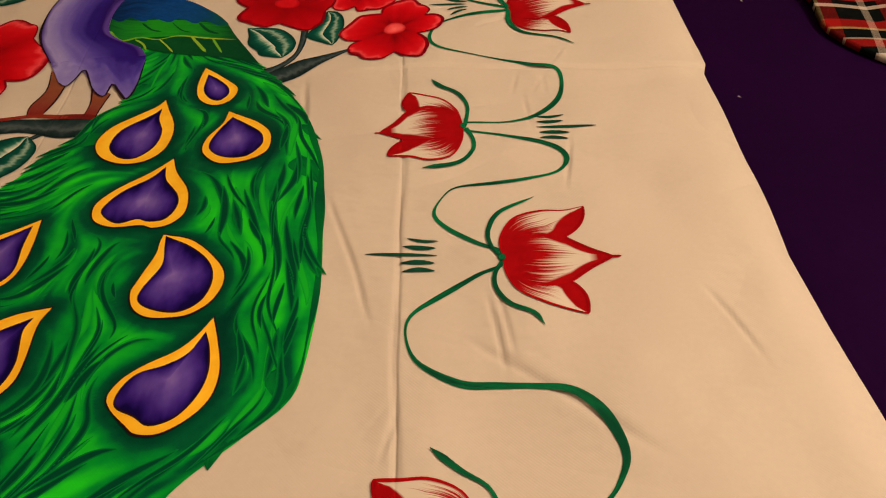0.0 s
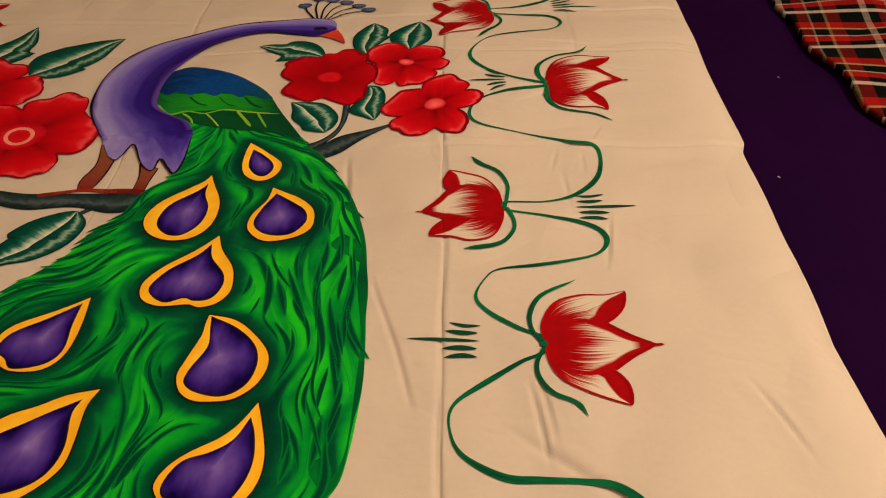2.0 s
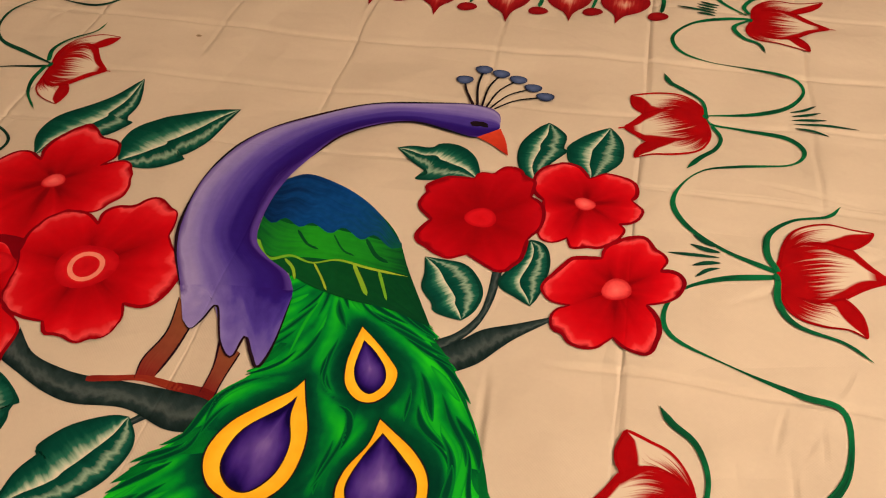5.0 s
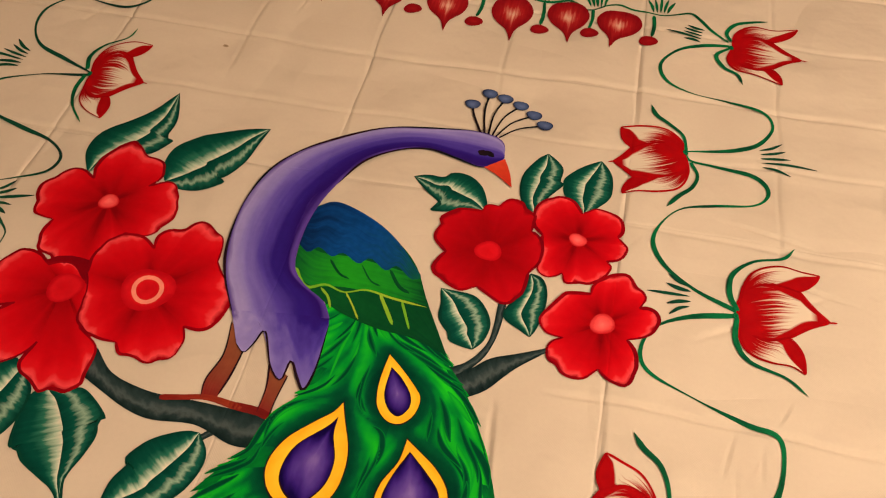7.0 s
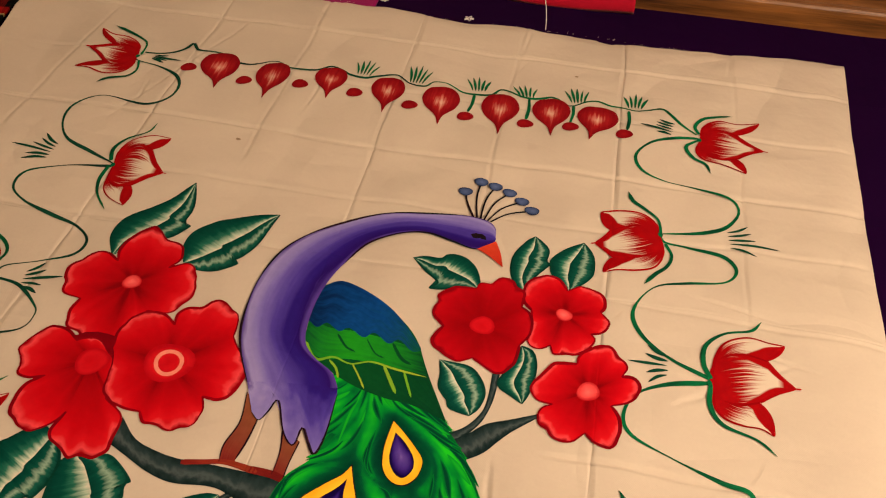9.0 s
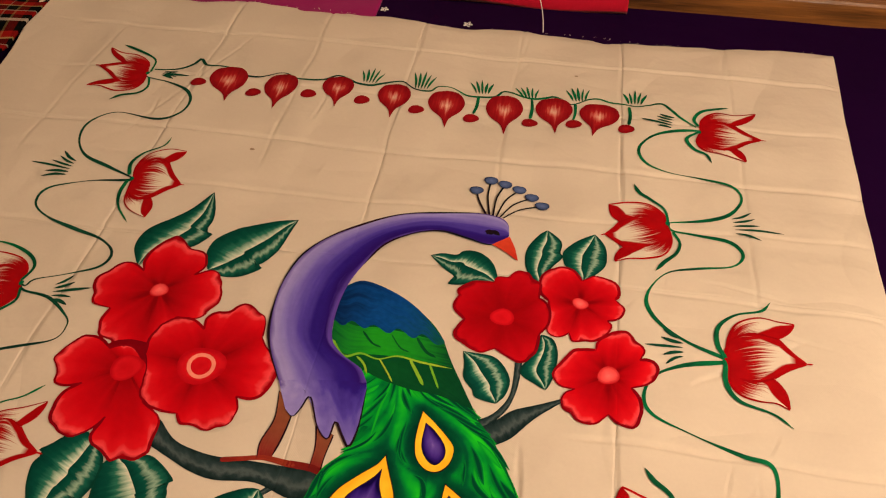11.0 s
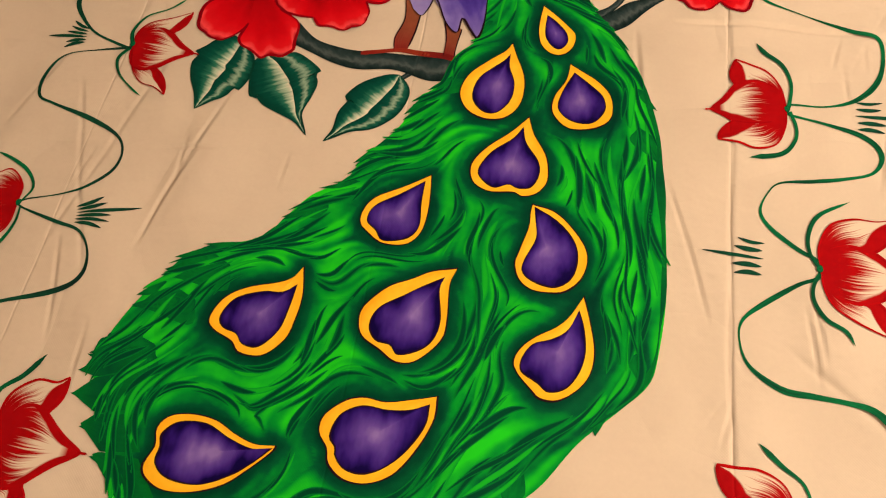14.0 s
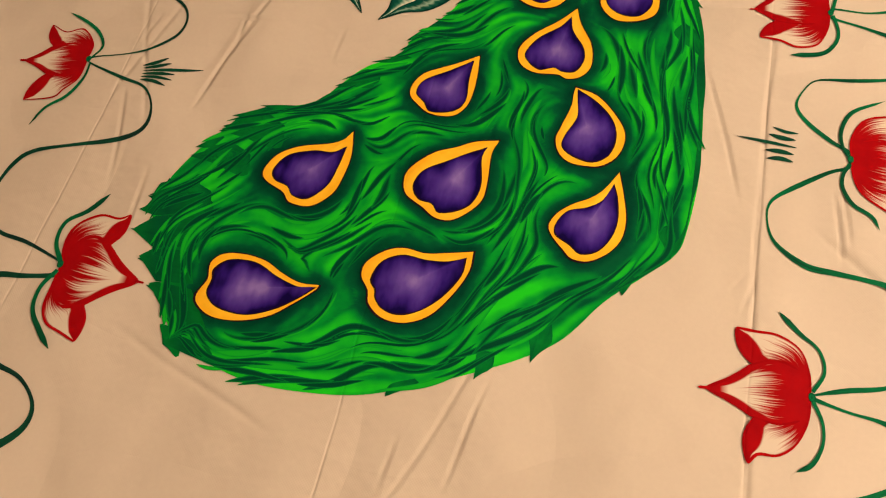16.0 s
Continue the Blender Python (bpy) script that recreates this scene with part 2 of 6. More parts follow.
TAIL = tail_paint("plume_green")
DARK_STRAND = strand_paint("plume_dark_strand", (0.0004, 0.050, 0.022), (0.001, 0.190, 0.025))
LIGHT_STRAND = strand_paint("plume_light_strand", (0.007, 0.38, 0.018), (0.002, 0.265, 0.022))
DARK_HAIR = paint("plume_dark_stroke", [(0.0, (0.001, 0.13, 0.020)), (0.5, (0.0006, 0.068, 0.023)), (1.0, (0.001, 0.13, 0.022))], grain=0.2)
MID_HAIR = paint("plume_mid_stroke", [(0.0, (0.0005, 0.085, 0.024)), (0.5, (0.001, 0.16, 0.022)), (1.0, (0.0005, 0.075, 0.022))], streak=(7, 2), amount=0.8, grain=0.2)
YELLOW = paint("yellow_paint", [(0.0, (0.90, 0.46, 0.015)), (0.55, (0.92, 0.53, 0.030)), (1.0, (0.84, 0.42, 0.015))], streak=(9, 2), amount=0.8, grain=0.08)
OUTLINE = paint("dark_outline", [(0.0, (0.004, 0.008, 0.010)), (1.0, (0.02, 0.006, 0.012))])
VIOLET = paint("violet_drop", [(0.0, (0.21, 0.14, 0.43)), (0.30, (0.105, 0.056, 0.31)), (0.62, (0.052, 0.021, 0.22)), (0.84, (0.022, 0.007, 0.14)), (1.0, (0.005, 0.0015, 0.05))], free=(44, 17), amount=1.2, grain=0.12)
NECK_WASH = [(0.0, (0.09, 0.05, 0.26)), (0.07, (0.28, 0.24, 0.53)), (0.26, (0.18, 0.14, 0.47)), (0.48, (0.070, 0.042, 0.32)), (0.70, (0.024, 0.010, 0.19)), (0.90, (0.020, 0.005, 0.13)), (1.0, (0.09, 0.045, 0.30))]
NECK = paint("violet_neck", NECK_WASH, axis="u", streak=(6, 4), amount=0.34, grain=0.1)
NECK_HEM = paint("violet_hem", NECK_WASH, axis="v", streak=(3, 9), amount=0.34, grain=0.1, fade=0.75)
WING_BLUE = paint("wing_blue", [(0.0, (0.002, 0.018, 0.085)), (0.45, (0.003, 0.050, 0.22)), (0.85, (0.004, 0.05, 0.13)), (1.0, (0.003, 0.07, 0.05))], streak=(12, 3), amount=0.9, grain=0.3)
WING_GREEN = paint("wing_green", [(0.0, (0.004, 0.09, 0.02)), (0.4, (0.012, 0.27, 0.012)), (0.8, (0.008, 0.19, 0.014)), (1.0, (0.003, 0.06, 0.016))], streak=(10, 2), amount=0.4)
WING_DARK = paint("wing_dark_green", [(0.0, (0.003, 0.075, 0.016)), (1.0, (0.002, 0.045, 0.016))], streak=(16, 2), amount=0.8)
LIME = paint("lime_line", [(0.0, (0.30, 0.42, 0.03)), (1.0, (0.12, 0.36, 0.02))])
BEAK = paint("orange_red_beak", [(0.0, (0.55, 0.05, 0.02)), (1.0, (0.42, 0.02, 0.012))])
LEG = paint("brown_leg", [(0.0, (0.22, 0.07, 0.03)), (0.6, (0.20, 0.045, 0.025)), (1.0, (0.18, 0.012, 0.012))])
FOOT = paint("red_brown_foot", [(0.0, (0.24, 0.030, 0.014)), (0.5, (0.19, 0.014, 0.010)), (1.0, (0.12, 0.008, 0.008))], streak=(3, 12), amount=0.8)
CREST = paint("slate_crest", [(0.0, (0.10, 0.14, 0.30)), (0.7, (0.05, 0.08, 0.19)), (1.0, (0.015, 0.022, 0.06))], free=(90, 60), amount=0.8)
BARK = paint("slate_branch", [(0.0, (0.006, 0.016, 0.017)), (0.35, (0.022, 0.040, 0.043)), (0.58, (0.060, 0.080, 0.083)), (0.78, (0.014, 0.028, 0.030)), (1.0, (0.005, 0.014, 0.015))], axis="u", streak=(3, 20), amount=0.6)
VINE = paint("vine_green", [(0.0, (0.003, 0.055, 0.024)), (0.45, (0.003, 0.13, 0.045)), (0.8, (0.003, 0.10, 0.036)), (1.0, (0.003, 0.045, 0.022))], streak=(2, 9), amount=1.0)
VINE_DARK = paint("vine_dark_green", [(0.0, (0.004, 0.040, 0.024)), (0.5, (0.006, 0.06, 0.032)), (1.0, (0.006, 0.025, 0.020))], streak=(2, 9), amount=1.0)
LOTUS_MID = lotus_paint("lotus_middle_petal", False)
LOTUS_SIDE = lotus_paint("lotus_side_petal", True)
LOTUS_RED = paint("lotus_red", [(0.0, (0.34, 0.002, 0.004)), (1.0, (0.23, 0.001, 0.003))])
ROSE_EDGE = paint("blossom_edge", [(0.0, (0.24, 0.0008, 0.005)), (1.0, (0.16, 0.0006, 0.005))])
ROSE = paint("blossom_red", [(0.0, (0.20, 0.0005, 0.003)), (0.28, (0.34, 0.001, 0.004)), (0.66, (0.50, 0.0015, 0.006)), (0.86, (0.60, 0.006, 0.012)), (0.94, (0.74, 0.055, 0.065)), (1.0, (0.30, 0.0005, 0.005))], streak=(5, 1.5), amount=0.28, grain=0.1, sides=0.75)
ROSE_DEEP = paint("blossom_deep_red", [(0.0, (0.24, 0.0006, 0.003)), (0.35, (0.28, 0.0006, 0.003)), (0.75, (0.38, 0.001, 0.005)), (0.93, (0.44, 0.002, 0.007)), (1.0, (0.22, 0.0005, 0.004))], streak=(5, 1.5), amount=0.3, grain=0.1, sides=0.7)
ROSE_HEART = paint("blossom_heart", [(0.0, (0.86, 0.15, 0.14)), (0.7, (0.74, 0.06, 0.065)), (1.0, (0.45, 0.006, 0.012))], streak=(3, 2), amount=0.5)
ROSE_HEART_RED = paint("blossom_red_heart", [(0.0, (0.48, 0.003, 0.008)), (0.7, (0.55, 0.006, 0.012)), (1.0, (0.40, 0.002, 0.007))], streak=(3, 2), amount=0.5)
ROSE_RING = paint("blossom_ring", [(0.0, (0.78, 0.28, 0.18)), (1.0, (0.75, 0.22, 0.16))])
LEAF_EDGE = paint("leaf_edge", [(0.0, (0.003, 0.045, 0.030)), (1.0, (0.002, 0.030, 0.022))])
LEAF = paint("leaf_green", [(0.0, (0.60, 0.60, 0.48)), (0.15, (0.34, 0.45, 0.34)), (0.36, (0.022, 0.14, 0.092)), (0.60, (0.002, 0.062, 0.043)), (1.0, (0.001, 0.038, 0.028))], axis="u", streak=(1.2, 30), amount=0.55)
LEAF_DEEP = paint("leaf_deep_green", [(0.0, (0.001, 0.038, 0.028)), (0.34, (0.003, 0.070, 0.048)), (0.56, (0.24, 0.36, 0.27)), (0.72, (0.010, 0.10, 0.068)), (1.0, (0.001, 0.038, 0.028))], axis="u", streak=(1.2, 30), amount=0.55)
SPECK = paint("faint_speck", [(0.0, (0.20, 0.13, 0.08)), (1.0, (0.40, 0.31, 0.22))])
GARNET = paint("garnet_bud", [(0.0, (0.62, 0.36, 0.27)), (0.22, (0.50, 0.12, 0.09)), (0.42, (0.32, 0.012, 0.014)), (0.65, (0.26, 0.006, 0.009)), (1.0, (0.19, 0.003, 0.007))], free=(260, 22), amount=0.9)
GARNET_PLAIN = paint("garnet_dot", [(0.0, (0.28, 0.006, 0.009)), (1.0, (0.20, 0.003, 0.007))])

# ---- shaping helpers ----
RNG = np.random.default_rng(7)
WAVES = [(RNG.uniform(4, 22) * math.cos(a), RNG.uniform(4, 22) * math.sin(a), RNG.uniform(0, 6.3)) for a in RNG.uniform(0, 6.3, 14)]
FOLDS = []


def fold(*row):
    """A fold line or wrinkle of the sheet: x0, y0, x1, y1, half width, height."""
    FOLDS.append(row)


fold(0.371, 0.05, 0.371, -2.2, 0.0042, 0.0012)
fold(0.004, 0.05, 0.004, -0.62, 0.0050, 0.0009)
fold(-0.358, 0.05, -0.358, -0.95, 0.0050, 0.0010)
fold(-0.70, -0.113, 0.75, -0.125, 0.0055, 0.0013)
fold(-0.70, -0.415, 0.75, -0.408, 0.0060, 0.0011)
fold(-0.70, -0.640, 0.75, -0.655, 0.0055, 0.0008)
fold(0.30, -0.886, 0.75, -0.892, 0.0050, 0.0014)
fold(0.302, -1.108, 0.349, -1.296, 0.0036, 0.0014)
fold(-0.205, -1.05, -0.262, -1.286, 0.0042, 0.0013)
fold(-0.30, -1.00, -0.36, -1.30, 0.0050, 0.0009)
fold(0.50, -0.93, 0.505, -1.02, 0.0036, 0.0010)
fold(0.13, -1.50, 0.03, -1.75, 0.0040, 0.0010)
fold(0.20, -0.02, 0.19, -0.13, 0.0040, 0.0010)
fold(0.345, -1.40, 0.372, -1.36, 0.0034, 0.0010)
fold(-0.43, -1.00, -0.47, -1.14, 0.0050, 0.0009)
fold(0.52, -1.45, 0.70, -1.50, 0.0060, 0.0010)
fold(0.55, -0.03, 0.545, -0.12, 0.0040, 0.0012)
fold(-0.65, -0.262, 0.74, -0.270, 0.0050, 0.0009)
fold(-0.40, -0.535, 0.73, -0.520, 0.0050, 0.0008)
fold(0.188, 0.03, 0.186, -0.55, 0.0046, 0.0008)
fold(-0.180, 0.03, -0.178, -0.50, 0.0046, 0.0009)
fold(0.556, 0.03, 0.552, -0.70, 0.0046, 0.0007)
fold(-0.55, -0.10, -0.57, -0.52, 0.0050, 0.0008)
fold(-0.30, -0.10, -0.42, -0.45, 0.0046, 0.0010)
fold(-0.40, -1.05, -0.30, -1.32, 0.0044, 0.0012)
fold(-0.24, -1.55, -0.05, -1.62, 0.0060, 0.0010)
fold(0.45, -0.80, 0.62, -0.70, 0.0060, 0.0008)
fold(0.42, -1.30, 0.56, -1.42, 0.0070, 0.0011)


def wrinkle(ends):
    """A short sharp wrinkle between two places."""
    fold(*ends[0], *ends[1], 0.0034, 0.0014)


wrinkle([(0.4495, -1.2899), (0.4532, -1.3435)])
wrinkle([(0.3709, -1.3592), (0.3581, -1.4245)])
wrinkle([(0.3701, -1.3928), (0.3783, -1.4217)])
wrinkle([(0.2677, -0.9094), (0.2743, -0.9936)])
wrinkle([(0.4622, -0.9446), (0.4626, -0.9848)])
wrinkle([(-0.2399, -1.1189), (-0.2351, -1.2033)])
wrinkle([(-0.1201, -1.1268), (-0.1221, -1.1895)])
wrinkle([(-0.2806, -1.3637), (-0.2687, -1.4545)])
wrinkle([(-0.2788, -1.1481), (-0.1871, -1.1404)])
wrinkle([(-0.3421, -1.1491), (-0.3521, -1.2138)])
wrinkle([(0.0615, -1.5906), (0.057, -1.6578)])
wrinkle([(0.1385, -1.5259), (0.1118, -1.6458)])
wrinkle([(-0.2193, -1.134), (-0.256, -1.2659)])
wrinkle([(0.4531, -1.248), (0.4573, -1.3309)])
wrinkle([(-0.3425, -1.264), (-0.3121, -1.3996)])
wrinkle([(0.263, -0.9217), (0.2771, -1.0126)])
wrinkle([(0.3692, -0.3264), (0.3716, -0.4683)])
wrinkle([(0.5269, -0.9068), (0.5105, -0.9458)])
wrinkle([(0.4005, -0.6582), (0.3769, -0.692)])
wrinkle([(0.3601, -0.8772), (0.369, -0.9203)])
wrinkle([(-0.1211, -0.239), (-0.1302, -0.3695)])
wrinkle([(-0.2959, -0.2036), (-0.312, -0.2766)])
wrinkle([(-0.4005, -0.3236), (-0.3878, -0.4088)])
wrinkle([(0.2057, -0.1186), (0.1901, -0.1658)])
wrinkle([(-0.2068, -0.0338), (-0.1674, -0.0791)])
wrinkle([(0.4802, -0.6242), (0.5937, -0.6464)])
wrinkle([(0.5396, -0.6928), (0.6395, -0.7134)])
wrinkle([(0.5638, -0.8396), (0.54, -0.8872)])
wrinkle([(0.5441, -1.0097), (0.5291, -1.1216)])
wrinkle([(0.5016, -0.888), (0.4877, -0.9477)])
wrinkle([(0.5281, -0.8953), (0.5279, -0.9492)])
wrinkle([(0.4443, -1.2461), (0.4513, -1.351)])
wrinkle([(0.2649, -0.8978), (0.2683, -0.957)])
wrinkle([(0.6171, -1.2501), (0.6453, -1.3496)])


def lift(x, y, sharp=True):
    """Height of the sheet over the bed at x, y (arrays): soft swells and folds; sharp: with the narrow bottoms of the folds."""
    x, y = np.asarray(x, float), np.asarray(y, float)
    z = np.zeros_like(x)
    for a, b, c in WAVES:
        z += 0.0008 * np.sin(a * x + b * y + c) + 0.00036 * np.sin(3.1 * a * x - 2.7 * b * y + 2 * c + 2 * np.sin(4 * x + 3 * y))
    for x0, y0, x1, y1, w, h in FOLDS:
        h = (1.2 if abs(x1 - x0) > abs(y1 - y0) else 0.8) * h
        dx, dy = x1 - x0, y1 - y0
        n = math.hypot(dx, dy)
        s = ((x - x0) * dx + (y - y0) * dy) / n
        wander = 0.0022 * np.sin(s * 11 + x0 * 40) + 0.0010 * np.sin(s * 39 + y0 * 31)
        d = ((x - x0) * dy - (y - y0) * dx) / n + wander
        ends = np.clip(s / 0.04, 0, 1) * np.clip((n - s) / 0.04, 0, 1)
        if sharp:
            z += h * ends * (0.36 * np.exp(-(((d + 1.3 * w) / w) ** 2)) - 1.7 * np.exp(-((d / (0.55 * w)) ** 2)))
        if n < 0.3 and w < 0.0035:
            h = 0.6 * h
        z += h * ends * (1.1 * np.exp(-(((d + 4 * w) / (7 * w)) ** 2)) - 0.5 * np.exp(-(((d - 4 * w) / (6 * w)) ** 2)))
    return z


def smooth(points, n=0, closed=False, step=0.005):
    """A Catmull-Rom curve through the points, evenly stepped."""
    p = np.array(points, float)
    if closed:
        p = np.vstack([p[-1], p, p[0], p[1]])
    else:
        p = np.vstack([2 * p[0] - p[1], p, 2 * p[-1] - p[-2]])
    out = []
    t = np.linspace(0, 1, 14, endpoint=False)[:, None]
    for a, b, c, d in zip(p, p[1:], p[2:], p[3:]):
        out.append(0.5 * (2 * b + (c - a) * t + (2 * a - 5 * b + 4 * c - d) * t**2 + (3 * b - a - 3 * c + d) * t**3))
    out = np.vstack(out + [p[-2][None]])
    run = np.r_[0, np.cumsum(np.hypot(*np.diff(out, axis=0).T))]
    n = n or max(6, int(run[-1] / step) + 1)
    s = np.linspace(0, run[-1], n)
    return np.stack([np.interp(s, run, out[:, 0]), np.interp(s, run, out[:, 1])], 1)


def straight(points, n):
    p = np.array(points, float)
    run = np.r_[0, np.cumsum(np.hypot(*np.diff(p, axis=0).T))]
    s = np.linspace(0, run[-1], n)
    return np.stack([np.interp(s, run, p[:, 0]), np.interp(s, run, p[:, 1])], 1)


def mesh_of(name, verts, faces, uvs=None, material=None, parent=None, label="", shade=True):
    me = bpy.data.meshes.new(name)
    me.from_pydata(np.asarray(verts, float).tolist(), [], np.asarray(faces).tolist())
    if uvs is not None:
        layer = me.uv_layers.new(name="uv")
        index = np.empty(len(me.loops), np.int32)
        me.loops.foreach_get("vertex_index", index)
        layer.data.foreach_set("uv", np.asarray(uvs, np.float32)[index].ravel())
    if shade:
        me.polygons.foreach_set("use_smooth", [True] * len(me.polygons))
    if material:
        me.materials.append(material)
    me.update()
    ob = new(name, me)
    if parent:
        ob.parent = parent
    if label:
        ob["label"] = label
    return ob


def grid_faces(rows, cols, start=0):
    i = np.arange(rows - 1)[:, None] * cols + np.arange(cols - 1)[None] + start
    return np.stack([i, i + 1, i + cols + 1, i + cols], -1).reshape(-1, 4)


GROUND = 0.0006
LAYER = 0.00015


def painted(name, pts, faces, uvs, material, parent, layer, label=""):
    """A thin coat of paint that follows the sheet."""
    pts = np.asarray(pts, float)
    z = lift(pts[:, 0], pts[:, 1], False) + GROUND + LAYER * layer
    return mesh_of(name, np.column_stack([pts, z]), up_facing(pts, faces), uvs, material, parent, label)


def up_facing(pts, faces):
    faces = np.asarray(faces)
    a, b, c = pts[faces[:, 0]], pts[faces[:, 1]], pts[faces[:, 2]]
    area = ((b - a)[:, 0] * (c - a)[:, 1] - (b - a)[:, 1] * (c - a)[:, 0]).sum()
    return faces[:, ::-1] if area < 0 else faces


def loft_grid(left, right, rows, cols, bulge=0.0):
    """Points between two edge curves: rows along them, cols across. uv: u across, v along."""
    a = left if len(left) == rows else straight(left, rows)
    b = right if len(right) == rows else straight(right, rows)
    u, v = np.linspace(0, 1, cols), np.linspace(0, 1, rows)
    pts = a[:, None] * (1 - u)[None, :, None] + b[:, None] * u[None, :, None]
    uv = np.stack(np.broadcast_arrays(u[None], v[:, None]), -1)
    return pts.reshape(-1, 2), uv.reshape(-1, 2)


def loft(name, left, right, material, parent, layer, rows=0, cols=0, label="", curved=True, wide=False):
    a, b = (smooth(left), smooth(right)) if curved else (np.array(left, float), np.array(right, float))
    far = max(np.hypot(*np.diff(a, axis=0).T).sum(), np.hypot(*np.diff(b, axis=0).T).sum())
    rows = rows or max(8, int(far / 0.005))
    a, b = straight(a, rows), straight(b, rows)
    cols = cols or max(5, int(np.hypot(*(a - b).T).max() / 0.005))
    pts, uv = loft_grid(a, b, rows, cols)
    if wide:
        uv[:, 0] = uv[:, 0] * 2 - 1
    return painted(name, pts, grid_faces(rows, cols), uv, material, parent, layer, label)


def ribbon_mesh(points, width, taper=(0.6, 0.3), wobble=0.12, seed=0, curved=True):
    c = smooth(points, step=0.004) if curved else np.array(points, float)
    n = len(c)
    d = np.gradient(c, axis=0)
    d /= np.maximum(np.hypot(*d.T), 1e-9)[:, None]
    s = np.linspace(0, 1, n)
    w = width / 2 * np.minimum(1, np.minimum(taper[0] + s * 8, taper[1] + (1 - s) * 8))
    w = w * (1 + wobble * np.sin(s * n * 0.21 + seed) + wobble * np.sin(s * n * 0.077 + seed * 2.3))
    side = np.stack([-d[:, 1], d[:, 0]], 1) * w[:, None]
    pts = np.stack([c - side, c, c + side], 1).reshape(-1, 2)
    run = np.r_[0, np.cumsum(np.hypot(*np.diff(c, axis=0).T))] * 10
    uv = np.stack([np.tile([0, 0.5, 1], n), np.repeat(0.5 + 0.45 * np.sin(run * 2.1 + seed), 3)], 1)
    return pts, grid_faces(n, 3), uv


def ribbon(name, points, width, material, parent, layer, taper=(0.6, 0.3), wobble=0.12, label="", curved=True):
    pts, faces, uv = ribbon_mesh(points, width, taper, wobble, points[0][0] * 50, curved)
    return painted(name, pts, faces, uv, material, parent, layer, label)


def strokes_mesh(strokes):
    """Joined tapered strokes: each (curve points, width)."""
    pts, faces, uvs, at = [], [], [], 0
    for c, width in strokes:
        n = len(c)
        d = np.gradient(c, axis=0)
        d /= np.maximum(np.hypot(*d.T), 1e-9)[:, None]
        s = np.linspace(0, 1, n)
        w = width / 2 * np.sin(np.pi * np.clip(s * 0.97 + 0.015, 0, 1)) ** 0.7
        side = np.stack([-d[:, 1], d[:, 0]], 1) * w[:, None]
        pts.append(np.stack([c - side, c, c + side], 1).reshape(-1, 2))
        faces.append(grid_faces(n, 3, at))
        uvs.append(np.stack([np.tile([0, 0.5, 1], n), np.repeat(s, 3)], 1))
        at += 3 * n
    return np.vstack(pts), np.vstack(faces), np.vstack(uvs)


def fan(name, edge, centre, material, parent, layer, rings=0, label="", rim=0.0):
    """A shape filled from its closed edge towards a centre. uv: u round, v from the centre (0) to the edge (1). rim: inner limit, for a ring."""
    edge, centre = np.asarray(edge, float), np.asarray(centre, float)
    far = np.hypot(*(edge - centre).T).max()
    rings = rings or max(4, int(far / 0.005))
    k = np.linspace(max(rim, 0.001), 1, rings)
    pts = centre + (edge - centre)[None] * k[:, None, None]
    uv = np.stack(np.broadcast_arrays(np.linspace(0, 1, len(edge))[None], k[:, None]), -1)
    return painted(name, pts.reshape(-1, 2), grid_faces(rings, len(edge)), uv.reshape(-1, 2), material, parent, layer, label)


def oval(centre, a, b, turn=0.0, n=20, wobble=0.05):
    t = np.linspace(0, 2 * math.pi, n + 1)
    r = 1 + wobble * np.sin(2 * t + a * 900) + wobble * np.sin(3 * t + b * 700)
    x, y = a * r * np.cos(t), b * r * np.sin(t)
    c, s = math.cos(turn), math.sin(turn)
    return np.stack([centre[0] + c * x - s * y, centre[1] + s * x + c * y], 1)


def box(name, lo, hi, material, parent=None, bevel=0.0, label=""):
    bm = bmesh.new()
    bmesh.ops.create_cube(bm, size=1)
    for v in bm.verts:
        v.co = Vector([l + (h - l) * (c + 0.5) for l, h, c in zip(lo, hi, v.co)])
    if bevel:
        bmesh.ops.bevel(bm, geom=bm.edges[:], offset=bevel, segments=3, affect="EDGES", profile=0.6)
    me = bpy.data.meshes.new(name)
    bm.to_mesh(me)
    bm.free()
    me.materials.append(material)
    ob = new(name, me)
    if parent:
        ob.parent = parent
    if label:
        ob["label"] = label
    return ob


# ---- the room ----
BED_TOP = -0.010
FLOOR_Z = -0.52
X0, X1, Y0, Y1, TOP = -1.9, 1.9, -3.4, 1.0, 2.25
tagged(box("floor", (X0, Y0, FLOOR_Z - 0.1), (X1, Y1, FLOOR_Z), FLOOR_PAINT), "grey-brown cement floor under the bed", "floor", kind="structure")
tagged(box("ceiling", (X0, Y0, TOP), (X1, Y1, TOP + 0.1), CEILING_PAINT), "plain off-white ceiling", "ceiling", kind="structure")
for name, lo, hi in (
    ("wall_north", (X0 - 0.15, Y1, FLOOR_Z - 0.1), (X1 + 0.15, Y1 + 0.15, TOP + 0.1)),
    ("wall_south", (X0 - 0.15, Y0 - 0.15, FLOOR_Z - 0.1), (X1 + 0.15, Y0, TOP + 0.1)),
    ("wall_west", (X0 - 0.15, Y0, FLOOR_Z - 0.1), (X0, Y1, TOP + 0.1)),
    ("wall_east", (X1, Y0, FLOOR_Z - 0.1), (X1 + 0.15, Y1, TOP + 0.1)),
):
    tagged(box(name, lo, hi, WALL_PAINT), "plain cream plastered wall", "wall", kind="structure")

